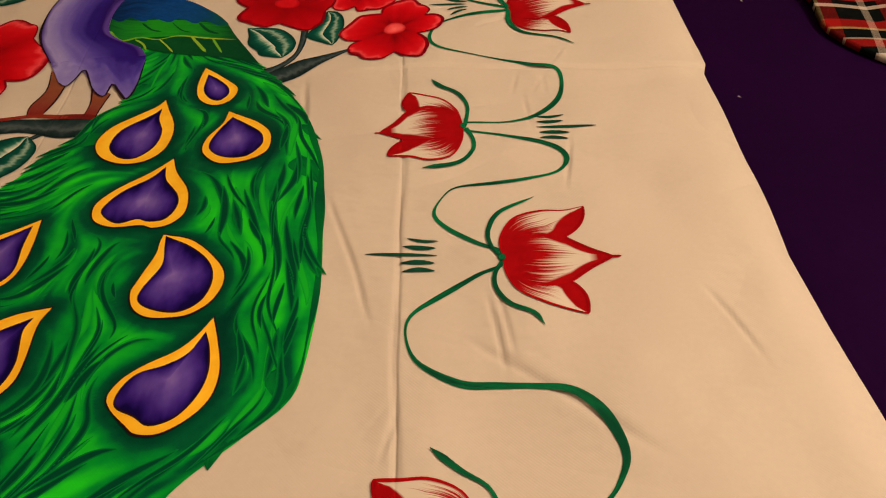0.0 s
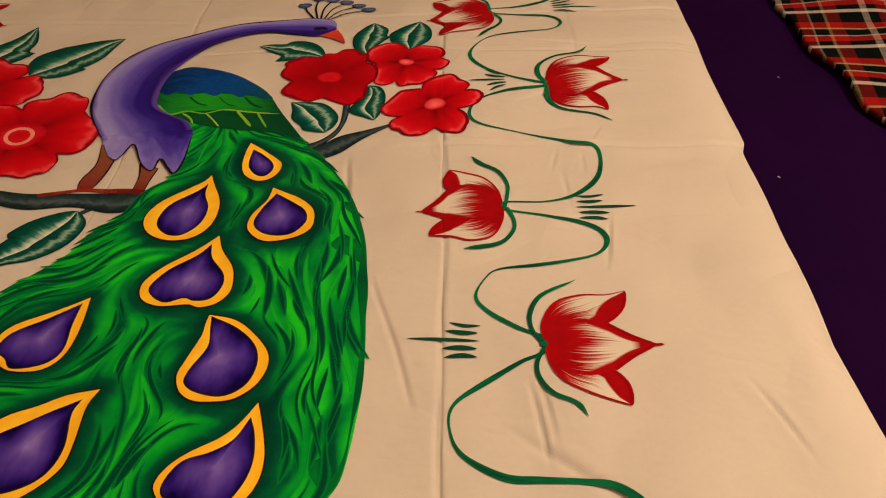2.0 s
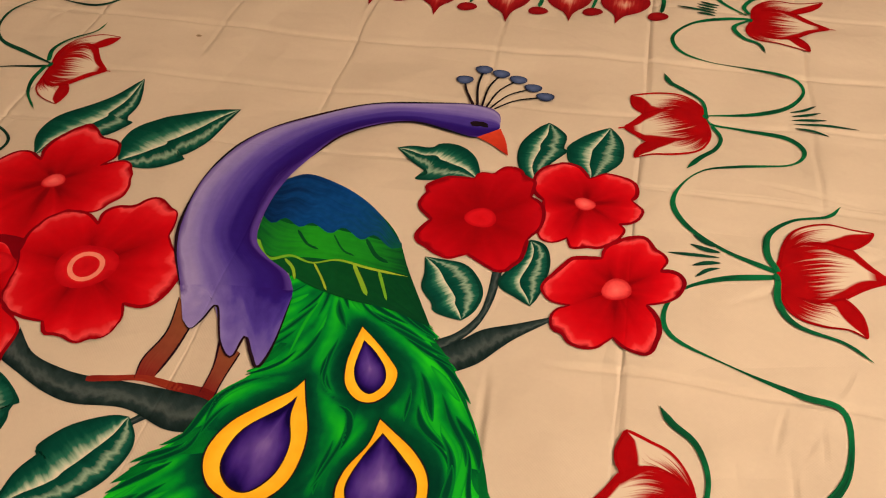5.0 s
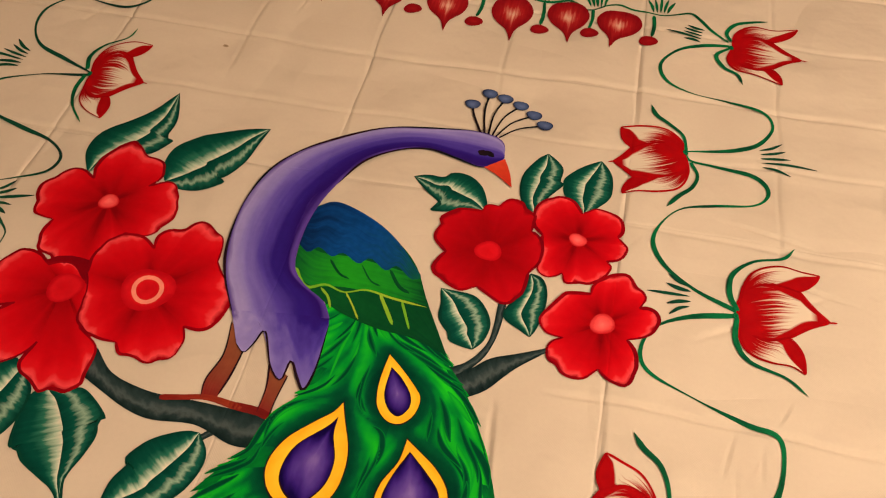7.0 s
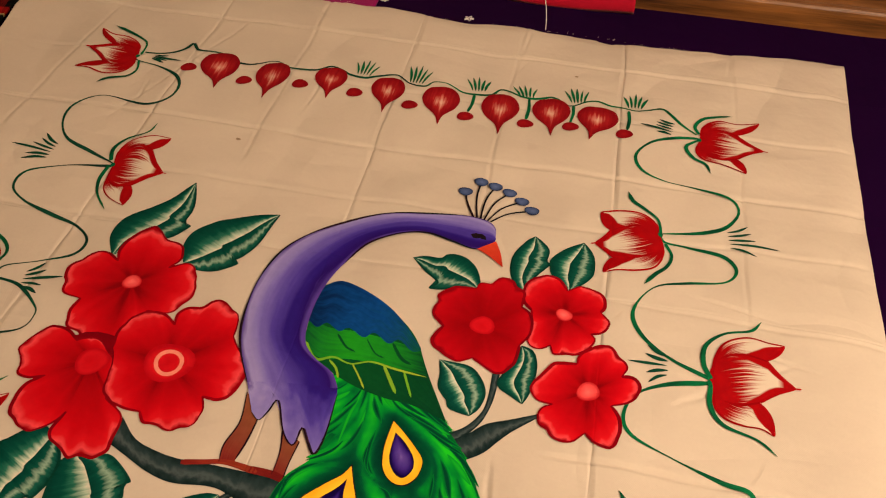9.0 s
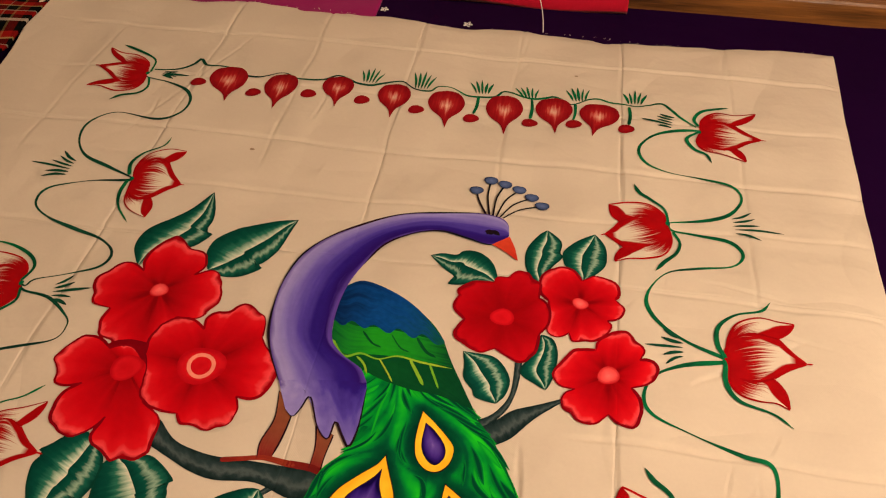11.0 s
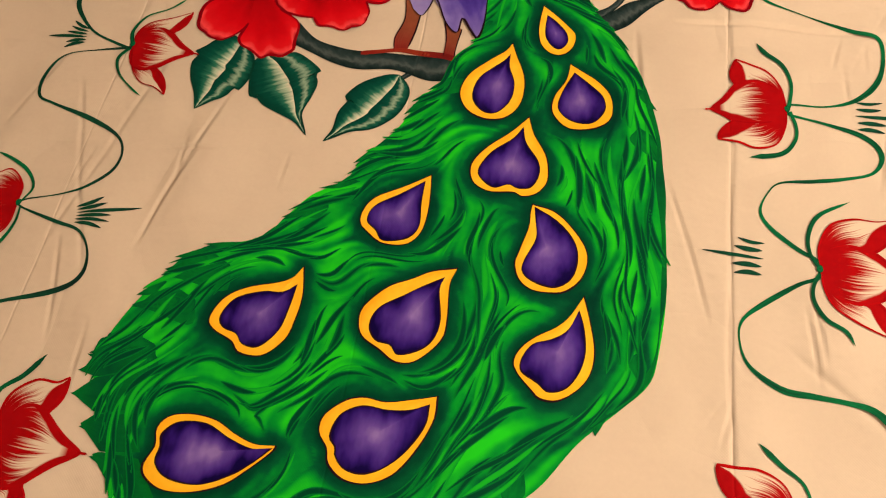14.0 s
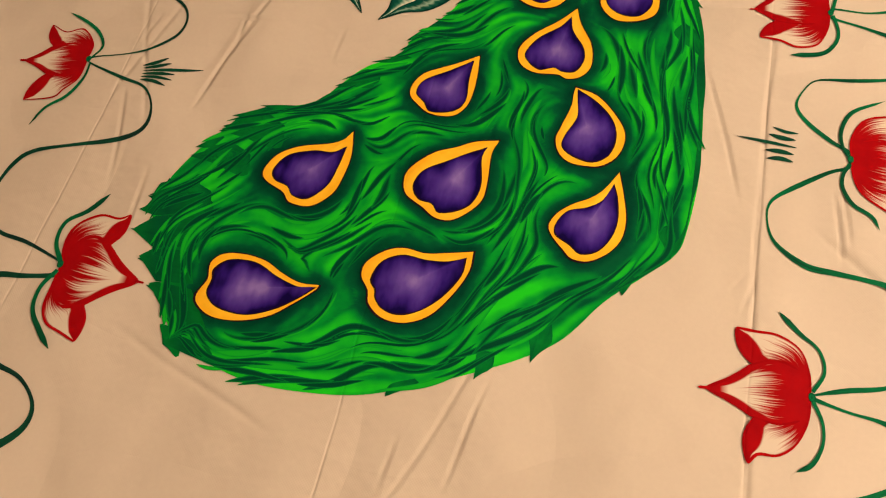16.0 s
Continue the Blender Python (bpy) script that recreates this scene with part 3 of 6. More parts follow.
# ---- the bed ----
bed = tagged(new("bed"), "low wooden bed with a dark varnished frame", "bed")
box("mattress", (-1.15, -2.25, -0.26), (1.25, 0.45, BED_TOP - 0.006), PURPLE, bed, 0.05)
box("side_rail", (-1.20, -2.3, -0.38), (-1.155, 0.45, -0.22), WOOD, bed, 0.008)
box("side_rail", (1.255, -2.3, -0.38), (1.30, 0.45, -0.22), WOOD, bed, 0.008)
for x in (-1.18, 1.28):
    for y in (-2.27, 0.42):
        box("leg", (x - 0.04, y - 0.04, FLOOR_Z), (x + 0.04, y + 0.04, -0.22), WOOD, bed, 0.006)


def soft_cloth(name, xs, ys, height, material, label, category, thick=0.004, uv_scale=(1, 1), turn=0.0, parent=None):
    """A cloth lying in x, y limits, with its own swells, hem and thickness. xs may depend on y."""
    nx, ny = 90, 110
    u, v = np.meshgrid(np.linspace(0, 1, nx), np.linspace(0, 1, ny))
    y = ys[0] + (ys[1] - ys[0]) * v
    x = xs(y, u)
    z = height(x, y, u, v)
    top = np.stack([x, y, z], -1).reshape(-1, 3)
    c, s = math.cos(turn), math.sin(turn)
    uv = np.stack([(c * x + s * y) * uv_scale[0], (-s * x + c * y) * uv_scale[1]], -1).reshape(-1, 2)
    low = top - (0, 0, thick)
    n = nx * ny
    f = grid_faces(ny, nx)
    rim = np.r_[np.arange(nx), np.arange(1, ny) * nx + nx - 1, (ny - 1) * nx + np.arange(nx - 2, -1, -1), np.arange(ny - 2, 0, -1) * nx]
    nxt = np.roll(rim, -1)
    side = np.stack([rim, rim + n, nxt + n, nxt], -1)
    ob = mesh_of(name, np.vstack([top, low]), np.vstack([f, f[:, ::-1] + n, side]), np.vstack([uv, uv]), material, parent)
    return tagged(ob, label, category) if category else ob


def purple_height(x, y, u, v):
    z = BED_TOP + 0.0012 * np.sin(9 * x + 4 * y) * np.sin(6 * y - 3 * x)
    z = z + 0.0016 * np.sin(31 * x - 14 * y + 2 * np.sin(5 * y)) * np.clip((x - 0.72) * 8, 0, 1)
    return z - 0.002


soft_cloth("purple_bedsheet", lambda y, u: -1.16 + 2.42 * u, (-2.26, 0.44), purple_height, PURPLE, "dark purple cotton bedsheet spread over the mattress", "bedsheet")


# ---- the painted sheet ----
sheet = tagged(new("painted_bedsheet"), "cream cotton bedsheet painted with green plume, red blossoms and lotus vines", "bedsheet")


RIGHT_BORDER = [(-2.2, 0.720), (-1.39, 0.713), (-1.30, 0.706), (-1.22, 0.702), (-1.10, 0.709), (-0.905, 0.712), (-0.888, 0.718), (-0.73, 0.719), (-0.56, 0.722), (-0.40, 0.728), (-0.22, 0.735), (-0.11, 0.744), (0.02, 0.752)]


def side_edge(y):
    """Right and left border of the sheet, which pulls in below its top corners."""
    by, bx = np.array(RIGHT_BORDER).T
    right = np.interp(y, by, bx)
    left = -0.700 - 0.06 * np.exp(-((y / 0.22) ** 2)) + 0.004 * np.sin(7 * y + 1)
    return right, left


TOP_BORDER = [(-0.76, -0.004), (-0.63, -0.006), (-0.40, 0.012), (-0.17, -0.003), (0.054, -0.022), (0.265, -0.016), (0.47, -0.027), (0.67, -0.013), (0.752, -0.005)]


def top_edge(ub):
    """The cut top border, for 0 to 1 from left to right."""
    bx, by = np.array(TOP_BORDER).T
    return np.interp(-0.76 + 1.512 * ub, bx, by) + 0.0016 * np.sin(ub * 55) + 0.0009 * np.sin(ub * 143)


def sheet_cloth():
    nx, ny = 640, 900
    u, v = np.meshgrid(np.linspace(0, 1, nx), np.linspace(0, 1, ny))
    ub = np.linspace(0, 1, nx)
    brink = top_edge(ub)
    y = brink[None] + (-2.15 - brink[None]) * v
    right, left = side_edge(y)
    x = left + (right - left) * u
    z = lift(x, y)
    # the free borders sink to the bed
    z -= 0.006 * np.maximum(np.exp(-((right - x) / 0.02) ** 2) * (0.8 + 0.2 * np.sin(14 * y)), np.exp(-((brink[None] - y) / 0.015) ** 2) * (0.75 + 0.25 * np.sin(26 * x)))
    top = np.stack([x, y, z], -1).reshape(-1, 3)
    low = top - (0, 0, 0.0011)
    n = nx * ny
    f = grid_faces(ny, nx)[:, ::-1]
    rim = np.r_[np.arange(nx), np.arange(1, ny) * nx + nx - 1, (ny - 1) * nx + np.arange(nx - 2, -1, -1), np.arange(ny - 2, 0, -1) * nx]
    nxt = np.roll(rim, -1)
    side = np.stack([rim, nxt, nxt + n, rim + n], -1)
    uv = np.stack([u, v], -1).reshape(-1, 2)
    return mesh_of("cloth", np.vstack([top, low]), np.vstack([f, f[:, ::-1] + n, side]), np.vstack([uv, uv]), CREAM, sheet)


sheet_cloth()

# frayed threads on the cut top border
frays = []
for i in range(110):
    x = RNG.uniform(-0.7, 0.74)
    ub = (x + 0.76) / 1.512
    y = float(top_edge(ub))
    ang = RNG.normal(math.pi / 2, 0.7)
    far = RNG.uniform(0.002, 0.008)
    s = np.linspace(0, 1, 5)
    bend = RNG.normal(0, 0.5)
    c = np.stack([x + far * s * np.cos(ang + bend * s), y - 0.001 + far * s * np.sin(ang + bend * s)], 1)
    frays.append((c, 0.0007))
fp, ff, fu = strokes_mesh(frays)
fray = mesh_of("frayed_threads", np.column_stack([fp, np.full(len(fp), -0.0045)]), ff, fu, CREAM, sheet, "loose cut threads")
fray["kind"] = "stuff"


# --- green plume ---
PLUME_LEFT = [(0.0359, -0.7986), (0.0681, -0.8435), (0.0757, -0.8938), (0.0729, -0.9389), (0.0487, -0.9723), (0.0401, -1.0127), (0.0191, -1.0383), (-0.0022, -1.0883), (-0.0305, -1.1299), (-0.0466, -1.1648), (-0.0786, -1.1859), (-0.1028, -1.2199), (-0.1236, -1.2518), (-0.1673, -1.2605), (-0.1977, -1.2796), (-0.2135, -1.3026)] + [(-0.2331, -1.3391), (-0.2474, -1.3794), (-0.2512, -1.4093), (-0.2417, -1.4391), (-0.226, -1.47), (-0.2098, -1.4964), (-0.1929, -1.5279), (-0.1772, -1.5524)]
PLUME_RIGHT = [(0.1494, -0.7793), (0.1813, -0.8335), (0.2032, -0.8724), (0.2346, -0.9126), (0.266, -0.9673), (0.281, -1.0169), (0.295, -1.0676), (0.2993, -1.1307), (0.3045, -1.1895), (0.3069, -1.2626), (0.3009, -1.3312), (0.2923, -1.3618)] + [(0.2644, -1.3927), (0.2301, -1.4279), (0.1984, -1.4726), (0.165, -1.4996), (0.1212, -1.5261), (0.0719, -1.5496), (0.0219, -1.5687), (-0.0312, -1.5772), (-0.0814, -1.5793), (-0.1247, -1.5711), (-0.1576, -1.5615), (-0.1773, -1.5536)]
DROPS = []
DROPS.append([(0.148, -0.882), (0.163, -0.894), (0.181, -0.911), (0.190, -0.924), (0.188, -0.943), (0.178, -0.955), (0.164, -0.955), (0.151, -0.943), (0.146, -0.925), (0.146, -0.903)])
DROPS.append([(0.116, -0.945), (0.123, -0.964), (0.134, -0.991), (0.137, -1.014), (0.133, -1.038), (0.119, -1.056), (0.098, -1.061), (0.078, -1.053), (0.066, -1.036), (0.064, -1.017), (0.073, -0.994), (0.094, -0.971), (0.109, -0.957)])
DROPS.append([(0.188, -0.970), (0.202, -0.980), (0.222, -0.995), (0.236, -1.013), (0.240, -1.033), (0.237, -1.051), (0.221, -1.063), (0.196, -1.065), (0.180, -1.054), (0.172, -1.039), (0.174, -1.019), (0.185, -0.995)])
DROPS.append([(0.147, -1.054), (0.155, -1.078), (0.170, -1.104), (0.175, -1.125), (0.174, -1.143), (0.164, -1.157), (0.150, -1.162), (0.140, -1.158), (0.115, -1.160), (0.098, -1.152), (0.091, -1.138), (0.092, -1.122), (0.105, -1.101), (0.128, -1.078)])
DROPS.append([(0.048, -1.147), (0.051, -1.178), (0.051, -1.204), (0.046, -1.223), (0.033, -1.236), (0.009, -1.238), (-0.008, -1.227), (-0.018, -1.216), (-0.018, -1.200), (-0.008, -1.183), (0.020, -1.166)])
DROPS.append([(0.163, -1.172), (0.187, -1.178), (0.207, -1.195), (0.222, -1.217), (0.225, -1.237), (0.219, -1.258), (0.205, -1.272), (0.189, -1.275), (0.171, -1.273), (0.158, -1.263), (0.152, -1.246), (0.155, -1.231), (0.162, -1.201), (0.162, -1.182)])
DROPS.append([(0.225, -1.276), (0.232, -1.300), (0.239, -1.331), (0.237, -1.356), (0.226, -1.375), (0.208, -1.389), (0.191, -1.389), (0.182, -1.381), (0.168, -1.366), (0.163, -1.354), (0.169, -1.339), (0.182, -1.326), (0.201, -1.313), (0.213, -1.299)])
DROPS.append([(0.093, -1.260), (0.088, -1.280), (0.091, -1.316), (0.090, -1.338), (0.079, -1.355), (0.063, -1.369), (0.046, -1.370), (0.030, -1.360), (0.011, -1.348), (0.004, -1.332), (0.006, -1.314), (0.026, -1.290), (0.048, -1.278), (0.068, -1.266)])
DROPS.append([(-0.068, -1.277), (-0.062, -1.309), (-0.063, -1.339), (-0.068, -1.361), (-0.086, -1.380), (-0.110, -1.380), (-0.121, -1.369), (-0.143, -1.358), (-0.150, -1.346), (-0.142, -1.323), (-0.122, -1.308), (-0.090, -1.298), (-0.075, -1.289)])
DROPS.append([(0.094, -1.401), (0.094, -1.425), (0.083, -1.454), (0.066, -1.479), (0.043, -1.491), (0.020, -1.490), (0.004, -1.478), (-0.000, -1.464), (-0.010, -1.450), (-0.009, -1.434), (0.007, -1.418), (0.025, -1.412), (0.047, -1.414), (0.071, -1.408)])
DROPS.append([(-0.049, -1.469), (-0.052, -1.476), (-0.069, -1.494), (-0.089, -1.511), (-0.117, -1.521), (-0.145, -1.522), (-0.164, -1.513), (-0.169, -1.502), (-0.163, -1.484), (-0.166, -1.467), (-0.157, -1.454), (-0.136, -1.449), (-0.112, -1.452), (-0.090, -1.463), (-0.069, -1.470)])
ROWS = 190
EDGE_A, EDGE_B = straight(smooth(PLUME_LEFT), ROWS), straight(smooth(PLUME_RIGHT), ROWS)


def on_plume(u, v):
    """Place on the plume: u across (0 left), v down its length."""
    u, v = np.asarray(u, float), np.clip(np.asarray(v, float), 0, 1) * (ROWS - 1)
    i = np.arange(ROWS)
    a = np.stack([np.interp(v, i, EDGE_A[:, 0]), np.interp(v, i, EDGE_A[:, 1])], -1)
    b = np.stack([np.interp(v, i, EDGE_B[:, 0]), np.interp(v, i, EDGE_B[:, 1])], -1)
    return a * (1 - u)[..., None] + b * u[..., None]


CELL, LOW = 0.008, np.array([-0.30, -1.62])
NX, NY = 82, 110


def plume_field():
    """Direction of the brushwork, dark wash and inside mark on a raster over the plume."""
    gu, gv = np.meshgrid(np.linspace(0, 1, 60), np.linspace(0, 0.985, 110))
    p = on_plume(gu.ravel(), gv.ravel())
    d = on_plume(gu.ravel(), gv.ravel() + 0.012) - p
    d /= np.maximum(np.hypot(*d.T), 1e-9)[:, None]
    out = on_plume(np.zeros(gu.size), gv.ravel()) - on_plume(np.ones(gu.size), gv.ravel())
    out /= np.maximum(np.hypot(*out.T), 1e-9)[:, None]
    # the locks turn outwards at both borders
    d = d + out * (0.75 * np.clip(1 - gu.ravel() / 0.4, 0, 1) - 0.10 * np.clip((gu.ravel() - 0.7) / 0.3, 0, 1))[:, None]
    d /= np.hypot(*d.T)[:, None]
    cx, cy = np.meshgrid(LOW[0] + CELL * np.arange(NX), LOW[1] + CELL * np.arange(NY))
    cells = np.stack([cx.ravel(), cy.ravel()], 1)
    near = np.empty(len(cells), int)
    far = np.empty(len(cells))
    for k in range(0, len(cells), 500):
        q = np.hypot(cells[k : k + 500, None, 0] - p[None, :, 0], cells[k : k + 500, None, 1] - p[None, :, 1])
        near[k : k + 500] = q.argmin(1)
        far[k : k + 500] = q.min(1)
    d0 = d[near]
    flow = d0.copy()
    # the brush sweeps round every drop
    wash = np.zeros(len(cells))
    for drop_edge in DROPS:
        e = np.array(drop_edge)
        c = e.mean(0)
        big = 1.12 * np.hypot(*(e - c).T).mean()
        r = cells - c
        m = np.maximum(np.hypot(*r.T), big * 0.8)
        r /= m[:, None]
        flow += ((big / m) ** 2)[:, None] * (d0 - 2 * (d0 * r).sum(1)[:, None] * r)
        s = smooth(drop_edge + [drop_edge[0]])[::2]
        gap = np.min(np.hypot(cells[:, None, 0] - s[None, :, 0], cells[:, None, 1] - s[None, :, 1]), 1)
        gap[np.hypot(*(cells - c).T) < big * 0.7] = 0
        wash = np.maximum(wash, np.exp(-((gap / 0.0155) ** 2)))
    turn = 0.17 * np.sin(52 * cells[:, 1] + 26 * cells[:, 0] + 1.8 * np.sin(23 * cells[:, 0])) + 0.15 * np.sin(41 * cells[:, 1] - 63 * cells[:, 0] + 2 * np.sin(19 * cells[:, 1]))
    ang = np.arctan2(flow[:, 1], flow[:, 0]) + turn
    return np.stack([np.cos(ang), np.sin(ang)], 1).reshape(NY, NX, 2), wash.reshape(NY, NX), (far < 0.0058).reshape(NY, NX)


FLOW, HALO, INSIDE = plume_field()


def sample(field, p):
    """Blended reading of a raster at a place."""
    q = (p - LOW) / CELL
    i, j = int(min(max(q[0], 0), NX - 2)), int(min(max(q[1], 0), NY - 2))
    fx, fy = min(max(q[0] - i, 0), 1), min(max(q[1] - j, 0), 1)
    return (field[j, i] * (1 - fx) + field[j, i + 1] * fx) * (1 - fy) + (field[j + 1, i] * (1 - fx) + field[j + 1, i + 1] * fx) * fy


def sample_all(field, p):
    """The same reading for many places at once."""
    q = np.clip((p - LOW) / CELL, 0, (NX - 1.001, NY - 1.001))
    i, j = q[:, 0].astype(int), q[:, 1].astype(int)
    fx, fy = q[:, 0] - i, q[:, 1] - j
    if field.ndim == 3:
        fx, fy = fx[:, None], fy[:, None]
    return (field[j, i] * (1 - fx) + field[j, i + 1] * fx) * (1 - fy) + (field[j + 1, i] * (1 - fx) + field[j + 1, i + 1] * fx) * fy


def streaks(pts, fine, reach, seed):
    """Bristle marks: a random tone of the given grain, drawn out along the flow."""
    tone = np.random.default_rng(seed).uniform(size=(400, 400))

    def grain(p):
        q = (p - LOW) / fine
        i, j = q[:, 0].astype(int) % 399, q[:, 1].astype(int) % 399
        fx, fy = q[:, 0] % 1, q[:, 1] % 1
        return (tone[j, i] * (1 - fx) + tone[j, i + 1] * fx) * (1 - fy) + (tone[j + 1, i] * (1 - fx) + tone[j + 1, i + 1] * fx) * fy

    total = grain(pts)
    steps = int(reach / 0.003)
    for way in (1, -1):
        p = pts.copy()
        for _ in range(steps):
            f = sample_all(FLOW, p)
            p = p + way * 0.003 * f / np.maximum(np.hypot(*f.T), 1e-6)[:, None]
            total = total + grain(p)
    total -= total.mean()
    return total / total.std()


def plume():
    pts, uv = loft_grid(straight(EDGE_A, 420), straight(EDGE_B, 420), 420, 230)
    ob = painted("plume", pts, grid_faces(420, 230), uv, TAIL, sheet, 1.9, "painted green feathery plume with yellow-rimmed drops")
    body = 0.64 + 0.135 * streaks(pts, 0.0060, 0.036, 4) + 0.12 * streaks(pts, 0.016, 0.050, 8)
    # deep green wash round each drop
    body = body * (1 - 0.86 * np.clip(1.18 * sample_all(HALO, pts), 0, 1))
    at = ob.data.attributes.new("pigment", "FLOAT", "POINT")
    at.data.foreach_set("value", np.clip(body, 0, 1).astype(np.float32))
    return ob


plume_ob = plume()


def plume_strokes(tries, seed, width, length, apart, calm):
    """Tapered strokes along the flow, seeded at least `apart` from each other, ending where the dark wash exceeds calm."""
    r = np.random.default_rng(seed)
    out, seeds = [], np.empty((0, 2))
    for _ in range(tries):
        p = on_plume(np.array([r.uniform(0.03, 0.965)]), np.array([r.uniform(0.0, 0.97) ** 0.8]))[0]
        if p[1] < -1.40 and r.uniform() < 0.6:
            continue
        if sample(HALO, p) > calm * 0.8 or (len(seeds) and np.hypot(*(seeds - p).T).min() < apart):
            continue
        path, veer, curl = [p], r.normal(0, 0.06), r.normal(0, 0.008)
        for k in range(int(length * r.uniform(0.5, 1.5) / 0.004)):
            f = sample(FLOW, path[-1])
            a = math.atan2(f[1], f[0]) + veer + curl * k
            nxt = path[-1] + 0.004 * np.array([math.cos(a), math.sin(a)])
            if sample(INSIDE.astype(float), nxt) < 0.5 or sample(HALO, nxt) > calm:
                break
            path.append(nxt)
        if len(path) < 6:
            continue
        seeds = np.vstack([seeds, p])
        out.append((np.array(path), width * r.uniform(0.5, 1.4) * min(1, len(path) / 11)))
    return out


for name, material, group, layer, deep, label in (
    ("light_brushwork", LIGHT_STRAND, plume_strokes(1000, 5, 0.0066, 0.085, 0.0240, 0.28), 2.5, 1.5, "bright green brush strokes"),
    ("dark_brushwork", DARK_STRAND, plume_strokes(3600, 3, 0.0062, 0.075, 0.0165, 0.56), 4.4, 1.8, "dark green brush strokes"),
):
    pts, faces, uv = strokes_mesh(group)
    level = np.concatenate([np.full(3 * len(c), k * 7 % 26) for k, (c, w) in enumerate(group)]) / 26
    painted(name, pts, faces, uv, material, plume_ob, layer + deep * level, label)["kind"] = "stuff"

for side_u, v0, v1 in ((0.992, 0.05, 0.62),):
    rim = on_plume(np.full(60, side_u), np.linspace(v0, v1, 60))
    ribbon("plume_border", [tuple(p) for p in rim[::4]], 0.0055, DARK_HAIR, plume_ob, 3.1, (0.1, 0.1), 0.4)

# pointed locks that stand out of the plume's border: root, tip
LOCKS = []
LOCKS.append([(-0.0098, -1.1232), (-0.037, -1.1345)])
LOCKS.append([(-0.0833, -1.1915), (-0.105, -1.2229)])
LOCKS.append([(-0.19, -1.2751), (-0.2177, -1.3045)])
LOCKS.append([(0.0246, -1.0335), (0.0147, -1.0485)])
LOCKS.append([(-0.2072, -1.3187), (-0.2364, -1.3428)])
LOCKS.append([(-0.2325, -1.3838), (-0.2649, -1.4205)])
LOCKS.append([(-0.2276, -1.4293), (-0.2641, -1.4443)])
LOCKS.append([(-0.2151, -1.4611), (-0.2448, -1.4752)])
LOCKS.append([(-0.2006, -1.4977), (-0.2251, -1.5015)])
LOCKS.append([(-0.1611, -1.5368), (-0.1835, -1.5591)])
LOCKS.append([(0.1396, -1.5096), (0.1215, -1.5329)])
LOCKS.append([(0.1898, -1.4696), (0.1701, -1.5043)])
LOCKS.append([(0.2913, -1.3417), (0.2878, -1.3687)])
LOCKS.append([(0.2898, -1.0702), (0.2989, -1.1073)])
LOCKS.append([(-0.0102, -1.1138), (-0.0352, -1.1366)])
LOCKS.append([(-0.0828, -1.1997), (-0.1067, -1.2197)])
LOCKS.append([(-0.2394, -1.3997), (-0.2617, -1.4027)])
LOCKS.append([(-0.1839, -1.2737), (-0.2158, -1.2972)])
LOCKS.append([(0.0426, -1.0112), (0.0214, -1.0397)])
LOCKS.append([(-0.2157, -1.3224), (-0.2354, -1.3448)])
LOCKS.append([(-0.2322, -1.3734), (-0.2605, -1.401)])
for root, tip in LOCKS:
    root, tip = np.array(root), np.array(tip)
    d = tip - root
    n = np.array([-d[1], d[0]]) * (0.70 if tip[0] < -0.12 else 0.36)
    hub = on_plume(np.array([0.5]), np.array([np.argmin(np.hypot(*(EDGE_A - tip).T) * (tip[0] < 0.22) + np.hypot(*(EDGE_B - tip).T) * (tip[0] >= 0.22)) / (ROWS - 1)]))[0]
    inward = (hub - root) / max(np.hypot(*(hub - root)), 1e-6)
    heart = root + inward * np.hypot(*n) * 1.1
    loft("lock", [heart - d * 0.4, heart - n, tip - (tip - heart) * 0.4 - n * 0.35, tip], [heart - d * 0.4 + n * 0.1, heart + n, tip - (tip - heart) * 0.4 + n * 0.35, tip + n * 0.01], MID_HAIR, plume_ob, 2.1, 16, 8)

# large pointed teeth of the lower border
TEETH = [(-0.257, -1.400), (-0.262, -1.421), (-0.262, -1.444), (-0.244, -1.472), (-0.223, -1.499), (-0.184, -1.558)]
GAPS = [(-0.255, -1.385), (-0.252, -1.402), (-0.244, -1.425), (-0.232, -1.461), (-0.216, -1.496), (-0.176, -1.546), (-0.159, -1.564)]
for k, tip in enumerate(TEETH):
    a, b, tip = np.array(GAPS[k]), np.array(GAPS[k + 1]), np.array(tip)
    deep = np.array([0.040, 0.022 - 0.006 * k])
    loft("lock", [a + deep, a, tip], [b + deep, b, tip + (b - a) * 0.02], DARK_HAIR, plume_ob, 2.2, 16, 7, curved=False)

# small barbs along both borders, leaning towards the plume's end
barbs = random.Random(31)
for border, across, steps in ((EDGE_A, 0.0, 10), (EDGE_B, 1.0, 3)):
    for k in range(steps):
        v0 = 0.14 + 0.70 * (k + barbs.uniform(0.1, 0.9)) / steps
        here, after = on_plume(np.array([across, across]), np.array([v0, v0 + 0.02]))
        hub = on_plume(np.array([0.5]), np.array([v0]))[0]
        along = (after - here) / np.hypot(*(after - here))
        out = (here - hub) / np.hypot(*(here - hub))
        size = barbs.uniform(0.014, 0.026)
        tip = here + along * size + out * size * barbs.uniform(0.22, 0.40)
        a, b = here - along * size * 0.8 - out * 0.004, here + along * size * 0.35 - out * 0.008
        loft("lock", [a, here + out * size * 0.06, tip], [a - out * 0.006, b, tip + along * 0.0005], MID_HAIR, plume_ob, 2.1, 14, 5)


